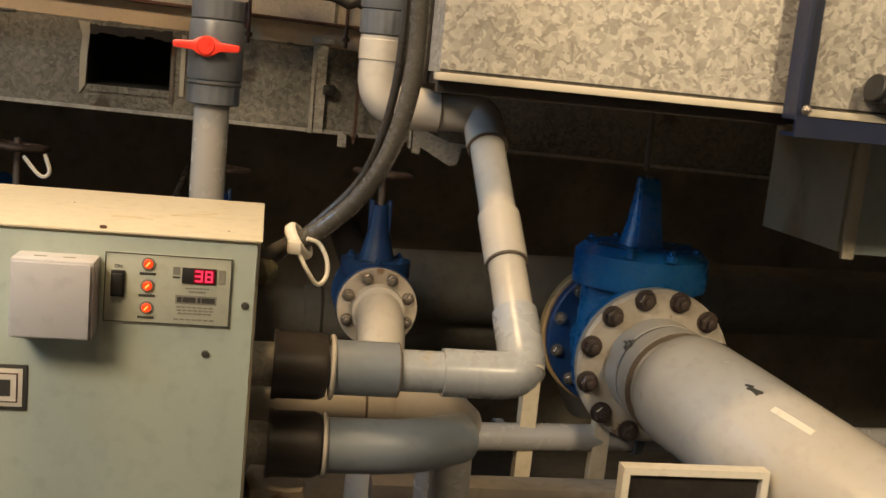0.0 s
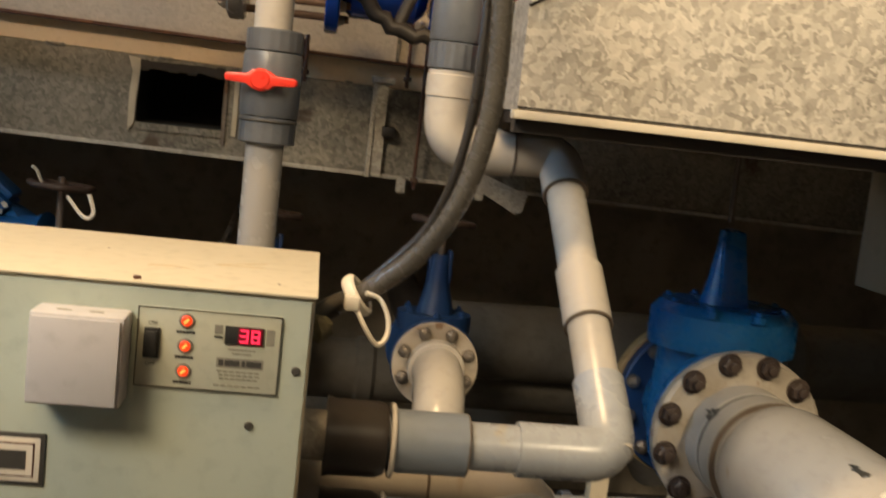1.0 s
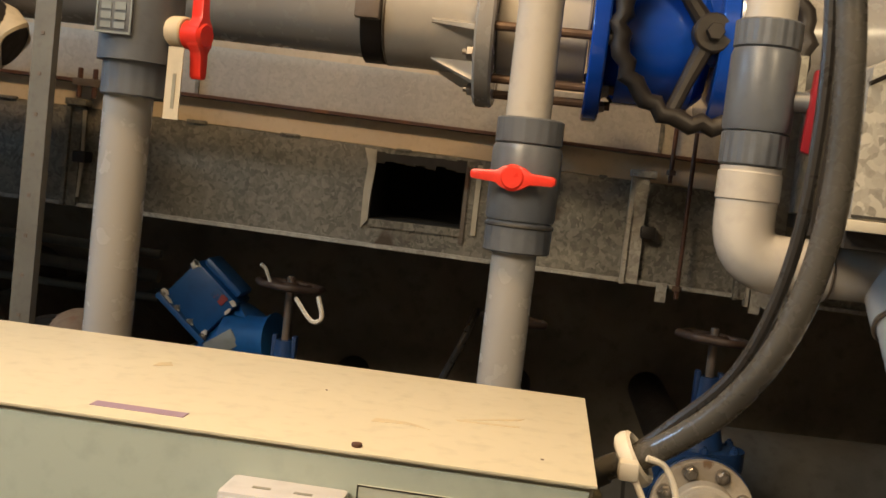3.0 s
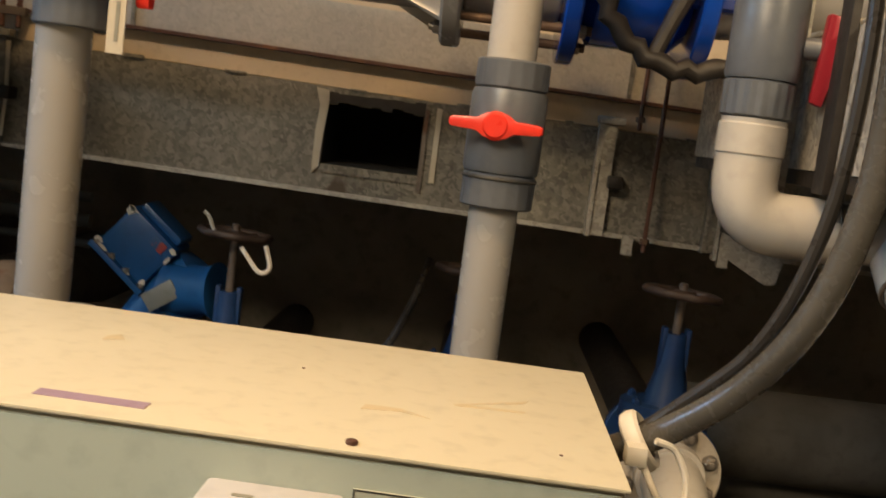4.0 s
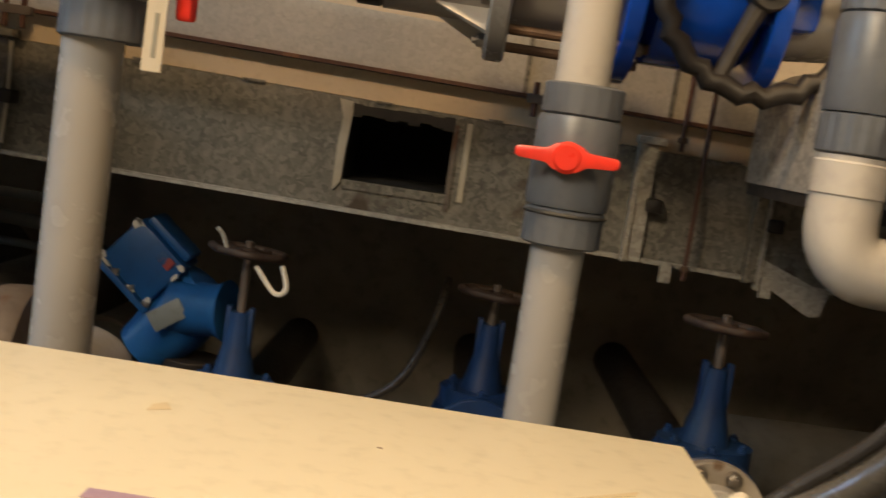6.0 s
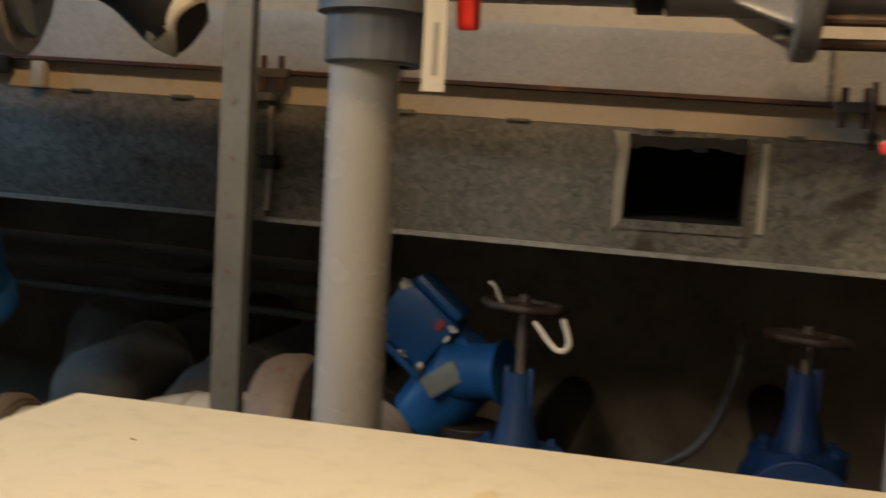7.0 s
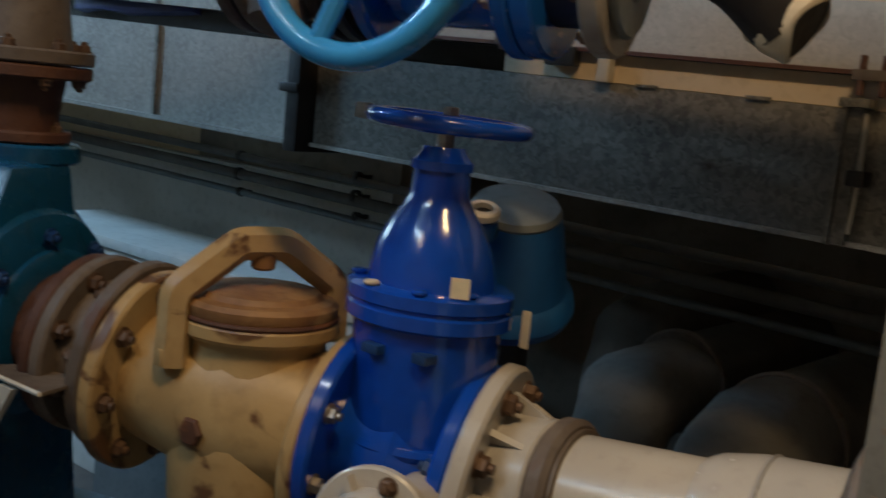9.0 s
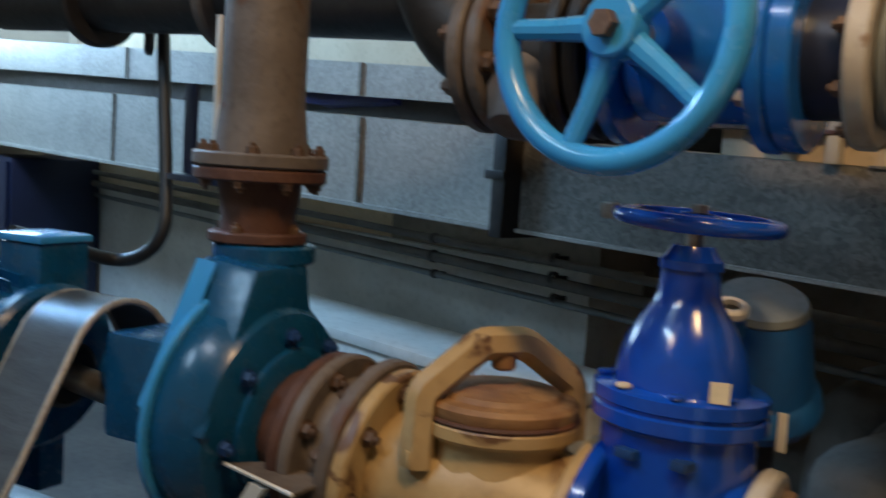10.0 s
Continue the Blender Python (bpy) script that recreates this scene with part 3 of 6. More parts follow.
# ---- the near duct ----
nd = thing("near_duct", (1.3, 0.33, 1.2), "large mottled galvanised duct with a pale bottom lip", "duct")
NX = 0.237
top_edge = [(2.35, 1.515), (1.6, 1.487), (1.2, 1.470), (0.9, 1.455), (0.75, 1.446), (0.60, 1.437), (0.454, 1.418), (0.351, 1.400), (0.278, 1.380), (NX, 1.356)]
outline = [(NX, 1.208), (2.35, 1.208)] + top_edge
part("shell", prism(outline, 0.33, 1.15), M_GALV, nd)
part("bottom_lip", box((NX - 0.006, 0.318, 1.196), (2.35, 0.345, 1.2075), 0.002), M_BOARD, nd, "pale painted lip")
rim = prism(top_edge + [(x, z - 0.013) for x, z in reversed(top_edge)], 0.322, 0.3297)
part("top_rim", rim, M_GALVLIGHT, nd, "pale folded rim")
part("top_seam", tube([(x, 0.328, z - 0.0155) for x, z in top_edge], 0.0022, 8), M_DARKIRON, nd)
part("lip_seam", box((NX, 0.3275, 1.2095), (2.35, 0.3298, 1.2125)), M_DARKIRON, nd)
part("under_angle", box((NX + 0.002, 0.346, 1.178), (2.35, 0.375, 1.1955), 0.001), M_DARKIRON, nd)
part("side_angle", box((NX - 0.010, 0.44, 1.185), (NX - 0.001, 0.475, 1.50), 0.001), M_DARKIRON, nd, "dark angle iron")
part("side_plate", box((NX - 0.052, 0.595, 1.172), (NX - 0.002, 0.603, 1.40), 0.001), M_GALVLIGHT, nd, "pale galvanised side plate")
# dark sheet puts the shade under the duct into its colour
part("underside_shade", box((NX + 0.002, 0.376, 1.19), (2.35, 1.14, 1.2065)), M_DARKIRON, nd)
br = thing("support_bracket", (0.77, 0.30, 1.2), "navy painted steel bracket holding the duct", "bracket")
part("hanger", join(box((0.762, 0.268, 1.19), (0.768, 0.308, 3.09)), box((0.768, 0.300, 1.19), (0.80, 0.308, 3.09))), M_NAVY, br)
part("crossbar", join(box((0.762, 0.268, 1.165), (1.9, 0.308, 1.171)), box((0.762, 0.262, 1.165), (1.9, 0.2675, 1.195))), M_NAVY, br)
bolts(br, M_STEEL, (0.775, 0.262, 1.205), (0, -1, 0), 0.0, 1, 0.006)
pr = solid("latch", join(box((0.90, 0.27, 1.225), (1.02, 0.325, 1.262), 0.004), cyl((0.91, 0.29, 1.245), (-1, -0.2, 0.2), 0.022, 0.02)), M_BLACKPL, (0.95, 0.32, 1.24), "black plastic latch on the duct face", "latch")

wb = thing("hanging_box", (1.2, 0.9, 1.0), "pale boxed casing under the duct", "casing")
part("side", box((1.18, 0.80, 0.922), (1.198, 1.14, 1.1775), 0.001), M_BOARD, wb, "beige side panel")
part("front", box((1.199, 0.775, 0.922), (1.76, 0.795, 1.1775), 0.001), M_BLUEGREY, wb, "blue grey front panel")
part("corner_strip", box((1.172, 0.765, 0.912), (1.1985, 0.7745, 1.1775), 0.001), M_BOARD, wb)

# ---- the heater ----
HW, HD, HZ = 0.716, 0.309, 1.0
ht = thing("pool_heater", (-HW / 2, HD / 2, 0.0), "cream powder coated electric heater with a lit control panel", "heater")
part("body", box((-HW, 0.004, 0.12), (0.0, HD, HZ - 0.003), 0.003), M_BOX, ht)
part("lid", box((-HW - 0.002, -0.002, HZ - 0.0028), (0.002, HD + 0.002, HZ), 0.0012), M_BOX, ht, "cream lid with scuffs")
part("front_panel", box((-HW + 0.003, -0.001, 0.13), (-0.003, 0.0037, HZ - 0.006), 0.0015), M_BOXFRONT, ht, "front panel, grey green tone carries its cool light")
for pts in ([(-0.178, 0.094), (-0.150, 0.100), (-0.128, 0.092), (-0.150, 0.108), (-0.176, 0.107)], [(-0.113, 0.139), (-0.06, 0.168), (-0.055, 0.178), (-0.064, 0.172)], [(-0.112, 0.136), (-0.06, 0.141), (-0.058, 0.146), (-0.110, 0.141)], [(-0.40, 0.19), (-0.385, 0.20), (-0.392, 0.215), (-0.40, 0.205)]):
    sm = prism(pts, 0, 0.0004)
    sm.transform(Matrix(((1, 0, 0, 0), (0, 0, 1, 0), (0, 1, 0, HZ), (0, 0, 0, 1))))
    part("smear", sm, M_STAIN, ht, "faint tan smear")
for x in (-HW + 0.06, -0.06):
    for y in (0.05, HD - 0.05):
        part("foot", cyl((x, y, 0.0), (0, 0, 1), 0.025, 0.12), M_BLACKPL, ht)
for x, z in ((-0.013, 0.924), (-0.054, 0.865), (-0.013, 0.62), (-0.60, 0.924)):
    part("screw", disc(0.0045, 0.003, 12, 0.001, 0, align((x, -0.001, z), (0, -1, 0))), M_INK, ht)
for x, y in ((-0.174, 0.012), (-0.038, 0.049), (-0.235, 0.186), (-0.62, 0.22)):
    part("screw", disc(0.004 if y < 0.02 else 0.0014, 0.003 if y < 0.02 else 0.0006, 10, 0.0005, 0, align((x, y, HZ), (0, 0, 1))), M_RUST, ht)
part("tape", box((-0.385, 0.024, HZ), (-0.311, 0.038, HZ + 0.0006)), M_PURPLE, ht, "strip of faded purple tape")
cp = part("control_panel", box((-0.168, -0.0035, 0.898), (-0.030, -0.0012, 0.977), 0.0008), M_PANEL, ht, "grey printed control panel")
for x0, x1 in ((-0.168, -0.1670), (-0.0310, -0.030)):
    part("panel_edge", box((x0, -0.0042, 0.898), (x1, -0.0036, 0.977)), M_INK, cp)
for z0, z1 in ((0.898, 0.899), (0.976, 0.977)):
    part("panel_edge", box((-0.1669, -0.0042, z0), (-0.0311, -0.0036, z1)), M_INK, cp)


def lettering(words, x, z, size, y, parent):
    """Raised print that faces the walkway, centred on x."""
    cu = bpy.data.curves.new("print", "FONT")
    cu.body, cu.size, cu.align_x, cu.extrude = words, size, "CENTER", 0.0002
    tmp = bpy.data.objects.new("tmp", cu)
    bm = bmesh.new()
    bm.from_mesh(tmp.to_mesh())
    tmp.to_mesh_clear()
    bpy.data.objects.remove(tmp)
    bm.transform(Matrix.Translation((x, y, z)) @ Matrix.Rotation(radians(90), 4, "X"))
    part("print", bm, M_INK, parent)


lettering("ON", -0.1535, 0.9595, 0.0055, -0.0038, cp)
lettering("OFF", -0.1535, 0.9190, 0.0055, -0.0038, cp)
part("key_pad", box((-0.0945, -0.0042, 0.9555), (-0.0865, -0.0036, 0.9645)), M_INKPALE, cp, "small grey key")
part("key_pad", box((-0.0445, -0.0042, 0.9475), (-0.0365, -0.0036, 0.9635)), M_INKPALE, cp, "small grey key")
part("rocker_switch", join(box((-0.161, -0.007, 0.927), (-0.146, -0.0036, 0.957), 0.001), box((-0.159, -0.012, 0.930), (-0.148, -0.0071, 0.954), 0.002)), M_BLACKPL, cp, "black rocker switch")
for z in (0.966, 0.941, 0.916):
    led = part("indicator", disc(0.0052, 0.004, 20, 0.002, 0, align((-0.1215, -0.0036, z), (0, -1, 0))), M_LED, cp, "lit orange indicator lamp")
    part("slash", box((-0.003, -0.0007, -0.0007), (0.003, 0.0, 0.0007), 0, Matrix.Translation((-0.1215, -0.0077, z)) @ Matrix.Rotation(radians(-50), 4, "Y")), M_SPARK, led, "bright filament")
    part("bezel", disc(0.0075, 0.002, 20, 0.0005, 0.0058, align((-0.1215, -0.0036, z), (0, -1, 0))), M_INKPALE, led)
    for k in range(6):
        part("print", box((-0.1305 + 0.003 * k, -0.0041, z - 0.0128), (-0.1281 + 0.003 * k, -0.0036, z - 0.0100)), M_INK, cp)
dp = part("display", box((-0.0845, -0.0055, 0.9465), (-0.047, -0.0036, 0.9645), 0.0005), M_BLACKPL, cp, "dark display with red digits")
# weak glowing sheet stands for the bloom round the bright digits
part("digit_bloom", box((-0.0715, -0.0062, 0.9475), (-0.0485, -0.0056, 0.9635)), M_DISPLAY, dp)


def digit(ch, x, z, w, h, y):
    """A seven segment digit."""
    segs = {"a": (0, h, w, h), "b": (w, h / 2, w, h), "c": (w, 0, w, h / 2), "d": (0, 0, w, 0), "e": (0, 0, 0, h / 2), "f": (0, h / 2, 0, h), "g": (0, h / 2, w, h / 2)}
    on = {"3": "abcdg", "8": "abcdefg"}[ch]
    t = 0.0008
    return join(*[box((x + segs[k][0] - t, y - 0.0006, z + segs[k][1] - t), (x + segs[k][2] + t, y, z + segs[k][3] + t)) for k in on])


part("digit", digit("3", -0.0690, 0.9500, 0.0065, 0.0112, -0.0063), M_DIGIT, dp)
part("digit", digit("8", -0.0580, 0.9500, 0.0065, 0.0112, -0.0063), M_DIGIT, dp)
part("print", box((-0.0945, -0.0041, 0.9515), (-0.0865, -0.0036, 0.9535)), M_INK, cp)
part("name_strip", box((-0.0905, -0.0040, 0.9225), (-0.045, -0.0036, 0.9325)), M_INKPALE, cp, "outlined name strip")
for x0, x1 in ((-0.0885, -0.0835), (-0.0825, -0.068), (-0.066, -0.0625), (-0.0615, -0.047)):
    part("print", box((x0, -0.0046, 0.9245), (x1, -0.0041, 0.9305)), M_INK, cp)
for z, x0, x1 in ((0.9178, -0.0895, -0.0475), (0.9142, -0.0880, -0.0470), (0.9106, -0.0870, -0.0490), (0.9035, -0.0915, -0.0455), (0.9400, -0.0800, -0.0530), (0.9360, -0.0760, -0.0570)):
    n = 7
    for k in range(n):
        w = (x1 - x0) / n
        part("print", box((x0 + w * k, -0.0041, z), (x0 + w * (k + 0.82), -0.0036, z + 0.0018)), M_INKPALE, cp)
jb = part("switch_box", box((-0.259, -0.045, 0.884), (-0.173, -0.0012, 0.972), 0.004), M_JBOX, ht, "pale plastic switch box")
for x in (-0.238, -0.208):
    part("knockout_slot", box((x, -0.030, 0.9716), (x + 0.013, -0.026, 0.9725)), M_INKPALE, jb)
part("cover", box((-0.256, -0.049, 0.887), (-0.176, -0.0455, 0.969), 0.002), M_JBOX, jb)
pl = part("name_plate", box((-0.34, -0.0035, 0.789), (-0.246, -0.0012, 0.842), 0.001), M_INK, ht, "dark bordered name plate")
part("plate_face", box((-0.336, -0.0045, 0.7935), (-0.2505, -0.0036, 0.8375), 0.0003), M_WHITE, pl)
part("plate_line", box((-0.332, -0.0051, 0.7985), (-0.2555, -0.0046, 0.8325)), M_RUST, pl)
part("plate_line", box((-0.3305, -0.0056, 0.800), (-0.257, -0.0052, 0.831)), M_WHITE, pl)
part("plate_mark", box((-0.327, -0.0061, 0.806), (-0.263, -0.0057, 0.825)), M_INK, pl)

# ---- grey pressure pipes with unions and ball valves ----
R = 0.0287


def union_body(parent, x, y, z0, z1, r=0.041, rib=0.0007):
    """A ball valve or union with two ribbed nuts, upright."""
    h = z1 - z0
    body = part("valve_body", lathe([(0, z0 + h * 0.24), (r * 1.02, z0 + h * 0.24), (r * 1.06, z0 + h * 0.27), (r * 1.06, z0 + h * 0.76), (r, z0 + h * 0.80), (0, z0 + h * 0.80)], 36, Matrix.Translation((x, y, 0))), M_UNION, parent)
    for a, b in ((z0, z0 + h * 0.235), (z0 + h * 0.805, z1)):
        nut = lathe([(0.0285, a), (r - 0.002, a), (r, a + 0.002), (r, b - 0.002), (r - 0.002, b), (0.0285, b)], 72, None, closed=True)
        for i, v in enumerate(nut.verts):
            k = round(math.atan2(v.co.y, v.co.x) / (2 * math.pi) * 72) % 4
            if math.hypot(v.co.x, v.co.y) > r - 0.001 and k < 2:
                v.co.x *= 1 + rib / r
                v.co.y *= 1 + rib / r
        nut.transform(Matrix.Translation((x, y, 0)))
        part("union_nut", nut, M_UNION, body, "ribbed dark grey union nut")
    return body


def lever(L, m):
    """A two-winged tee handle, its wings along x, its stem along z."""
    wing = [(-L, -0.0035), (-L * 0.93, -0.006), (-L * 0.4, -0.0075), (-L * 0.22, -0.014), (L * 0.22, -0.014), (L * 0.4, -0.0075), (L * 0.93, -0.006), (L, -0.0035),
            (L, 0.0035), (L * 0.93, 0.006), (L * 0.4, 0.0075), (L * 0.22, 0.014), (-L * 0.22, 0.014), (-L * 0.4, 0.0075), (-L * 0.93, 0.006), (-L, 0.0035)]
    a = prism(wing, 0, 0.016, 0.0025)
    a.transform(Matrix.Rotation(radians(90), 4, "X") @ Matrix.Translation((0, 0, 0)))
    b = disc(0.0165, 0.03, 24, 0.004, 0, Matrix.Translation((0, 0, -0.012)))
    a = join(a, b)
    a.transform(m)
    return a


# pipe with the tee-handled valve beside the square opening
pv = thing("valved_riser", (-0.095, 0.60, 0.0), "light grey plastic riser with a red handled ball valve", "pipe")
part("lower_pipe", cyl((-0.0945, 0.6, 0.0), (0, 0, 1), R, 1.13, 0.001), M_PVCMID, pv)
part("upper_pipe", cyl((-0.0975, 0.6, 1.26), (0, 0, 1), R, 1.839, 0.001), M_PVC, pv)
ub = union_body(pv, -0.093, 0.6, 1.118, 1.288, 0.042)
part("cement_line", ring((-0.093, 0.6, 1.150), (0, 0, 1), 0.0445, 0.004, 0.03), M_INK, ub)
part("stem", cyl((-0.098, 0.565, 1.212), (0, -1, 0), 0.014, 0.02), M_RED, ub)
hm = Matrix.Translation((-0.104, 0.556, 1.2115)) @ Matrix.Rotation(radians(-8), 4, "Z") @ Matrix.Rotation(radians(90), 4, "X")
part("tee_handle", lever(0.053, hm), M_RED, ub, "bright red tee handle")

# riser at the heater's other end, its handle turned edgewise
p1 = thing("left_riser", (-0.563, 0.47, 0.0), "grey plastic riser with a side mounted red valve handle", "pipe")
part("lower_pipe", cyl((-0.5665, 0.47, 0.0), (0, 0, 1), R, 1.27, 0.001), M_PVCMID, p1)
part("upper_pipe", cyl((-0.560, 0.47, 1.42), (0, 0, 1), R, 1.679, 0.001), M_PVCMID, p1)
ub1 = union_body(p1, -0.5585, 0.47, 1.2545, 1.46, 0.040)
part("body_sleeve", lathe([(0, 1.295), (0.0478, 1.295), (0.0478, 1.43), (0, 1.43)], 36, Matrix.Translation((-0.5585, 0.47, 0))), M_UNION, ub1)
rpl = part("rating_plate", box((-0.592, 0.4185, 1.322), (-0.550, 0.4265, 1.364), 0.001), M_UNION, ub1, "embossed rating block")
for x0, z0, x1, z1 in ((-0.592, 1.322, -0.550, 1.3245), (-0.592, 1.3615, -0.550, 1.364), (-0.592, 1.325, -0.590, 1.361), (-0.552, 1.325, -0.550, 1.361),
                       (-0.586, 1.349, -0.574, 1.358), (-0.570, 1.349, -0.557, 1.358), (-0.586, 1.338, -0.574, 1.346), (-0.570, 1.338, -0.557, 1.346), (-0.586, 1.328, -0.574, 1.335), (-0.570, 1.328, -0.557, 1.335)):
    part("raised_bar", box((x0, 0.4172, z0), (x1, 0.4184, z1)), M_GUARD, rpl)
part("stem", cyl((-0.517, 0.458, 1.335), (1, -0.3, 0), 0.018, 0.022), M_TAPE, ub1)
hm1 = Matrix.Translation((-0.486, 0.448, 1.332)) @ Matrix.Rotation(radians(-17), 4, "Z") @ Matrix.Rotation(radians(90), 4, "Y") @ Matrix.Rotation(radians(4), 4, "Z")
part("tee_handle", lever(0.050, hm1), M_RED, ub1, "bright red tee handle")
tg = solid("hanging_tag", box((-0.507, 0.428, 1.233), (-0.489, 0.430, 1.315), 0, None), M_BOARD, (-0.513, 0.429, 1.235), "cream paper tag tied to the valve stem", "tag")
part("print", box((-0.499, 0.4272, 1.245), (-0.495, 0.4278, 1.285)), M_INKPALE, tg)

# third riser, elbows and the leaning run down to the heater
p3 = thing("return_pipe_run", (0.17, 0.53, 0.8), "light grey plastic pipe run with elbows between riser and heater", "pipe")
X3, Y3 = 0.1715, 0.53
part("riser", cyl((X3, Y3, 1.38), (0, 0, 1), 0.0295, 1.719, 0.001), M_PVC, p3)
u3 = union_body(p3, X3, Y3, 1.256, 1.425, 0.0375, 0.0014)
part("stem", cyl((X3 + 0.036, Y3 - 0.01, 1.335), (1, -0.3, 0), 0.012, 0.02), M_UNION, u3)
part("handle", hexa([(X3 + 0.046, Y3 - 0.030, 1.278), (X3 + 0.060, Y3 - 0.030, 1.274), (X3 + 0.062, Y3 - 0.016, 1.274), (X3 + 0.048, Y3 - 0.016, 1.278),
                     (X3 + 0.052, Y3 - 0.038, 1.372), (X3 + 0.078, Y3 - 0.038, 1.366), (X3 + 0.078, Y3 - 0.018, 1.366), (X3 + 0.052, Y3 - 0.018, 1.372)], 0.004), M_REDSHADE, u3, "red valve handle, darkened for its shade")
EB = (X3, Y3, 1.144)
TP = Vector((0.347, 0.535, 1.146))
BT = Vector((0.366, 0.150, 0.812))
part("elbow", tube([(X3, Y3, 1.255), (X3, Y3, 1.144), (X3 + 0.10, Y3, 1.144)], 0.0355, 28, 0.055), M_PVC, p3)
part("socket", ring((X3, Y3, 1.215), (0, 0, 1), 0.0372, 0.035, 0.03), M_PVC, p3)
part("cross_pipe", tube([(X3 + 0.09, Y3, 1.144), TP], 0.0325, 28), M_PVC, p3)
part("cement_line", ring((X3 + 0.10, Y3, 1.144), (1, 0, 0), 0.0358, 0.003, 0.03), M_CEMENT, p3)
ld_dir = (BT - TP).normalized()
part("upper_elbow", tube([TP + Vector((-0.06, 0, 0)), TP, along(TP, ld_dir, 0.075)], 0.0335, 28, 0.03), M_PVC, p3)
part("leaning_pipe", tube([along(TP, ld_dir, 0.05), BT], 0.028, 28), M_PVC, p3)
part("cement_line", ring(along(TP, ld_dir, 0.076), ld_dir, 0.0337, 0.003, 0.03), M_CEMENT, p3)
part("coupling", tube([along(TP, ld_dir, 0.225), along(TP, ld_dir, 0.315)], 0.0325, 28), M_PVC, p3)
part("cement_line", ring(along(TP, ld_dir, 0.316), ld_dir, 0.0328, 0.003, 0.03), M_CEMENT, p3)
part("lower_elbow", tube([along(BT, -ld_dir, 0.105), BT, BT + Vector((-0.115, 0, 0))], 0.0325, 28, 0.035), M_PVCCOOL, p3)
part("flow_pipe", tube([BT + Vector((-0.10, 0, 0)), (0.09, 0.15, 0.812)], 0.028, 28), M_PVCCOOL, p3)
part("reducer", tube([(0.19, 0.15, 0.812), (0.10, 0.15, 0.812)], 0.0365, 28), M_PVCSHADE, p3)
part("cement_line", ring((0.189, 0.15, 0.812), (1, 0, 0), 0.0368, 0.003, 0.03), M_CEMENT, p3)
part("adaptor_lip", ring((0.100, 0.15, 0.812), (1, 0, 0), 0.0435, 0.006, 0.03), M_PVC, p3)

lo = thing("supply_pipe_run", (0.2, 0.15, 0.6), "grey plastic pipe stub below the return pipe", "pipe")
part("tee", tube([(0.10, 0.15, 0.704), (0.215, 0.15, 0.704), (0.30, 0.235, 0.690)], 0.037, 28, 0.06), M_PVCSHADE, lo)
part("adaptor_lip", ring((0.098, 0.15, 0.704), (1, 0, 0), 0.043, 0.006, 0.03), M_PVC, lo)
part("drop_pipe", tube([(0.285, 0.22, 0.69), (0.32, 0.50, 0.60), (0.34, 0.62, 0.0)], 0.0325, 24, 0.08), M_PVCMID, lo)
rp = thing("rear_pipe_stub", (0.0, 0.262, 0.722), "light grey plastic pipe stub behind the heater's unions", "pipe")
part("pipe", tube([(0.0, 0.262, 0.722), (0.17, 0.262, 0.722)], 0.033, 28), M_PVC, rp)
part("elbow", tube([(0.165, 0.262, 0.722), (0.275, 0.262, 0.722), (0.315, 0.315, 0.680)], 0.0385, 28, 0.05), M_PVC, rp)
part("cement_line", ring((0.162, 0.262, 0.722), (1, 0, 0), 0.0392, 0.003, 0.03), M_CEMENT, rp)
part("lower_leg", tube([(0.305, 0.302, 0.690), (0.33, 0.40, 0.50), (0.34, 0.42, 0.0)], 0.033, 24, 0.06), M_PVCMID, rp)
for z in (0.812, 0.704):
    hu = thing("heater_union", (0.05, 0.15, z), "black plastic union joining the pipe to the heater", "union", group="heater unions")
    part("spigot", tube([(0.0, 0.15, z), (0.03, 0.15, z)], 0.029, 24), M_GALVLIGHT, hu)
    nut = lathe([(0.02, 0), (0.046, 0), (0.046, 0.004), (0.044, 0.008), (0.044, 0.06), (0.040, 0.07), (0.02, 0.07)], 28, align((0.026, 0.15, z), (1, 0, 0)), closed=True)
    part("nut", nut, M_BROWNPL, hu, "dark plastic nut")

# drain pipe below the small valve and cross pipes near the floor
dr = thing("drain_pipe", (0.26, 0.95, 0.0), "light grey plastic pipe turning down from a flange", "pipe")
part("bend", tube([(0.272, 1.125, 0.665), (0.272, 1.02, 0.655), (0.265, 0.93, 0.58), (0.26, 0.90, 0.0)], 0.052, 28, 0.10), M_PVC, dr)
part("collar", ring((0.272, 1.126, 0.665), (0, -1, -0.08), 0.06, 0.03, 0.03), M_PVC, dr)
fp = thing("floor_pipe", (0.6, 0.95, 0.44), "dusty grey plastic pipe running low across the room", "pipe")
part("pipe", tube([(0.02, 0.62, 0.55), (0.25, 0.86, 0.46), (2.3, 1.05, 0.45)], 0.03, 24, 0.1), M_PVCMID, fp)
for x in (0.52, 0.83):
    part("clip", ring((x, 0.91, 0.455), (1, 0.05, 0), 0.034, 0.02, 0.028), M_UNION, fp)
for x, y in ((0.585, 0.88), (0.752, 0.88)):
    st = thing("support_post", (x, y, 0), "pale steel post under the large pipe", "post", group="pipe supports")
    part("post", join(box((x - 0.017, y - 0.003, 0), (x + 0.017, y, 0.60)), box((x - 0.017, y, 0), (x - 0.014, y + 0.03, 0.60))), M_TAPE, st)
    part("base_plate", box((x - 0.05, y - 0.04, 0), (x + 0.05, y + 0.05, 0.008)), M_STRUT, st)
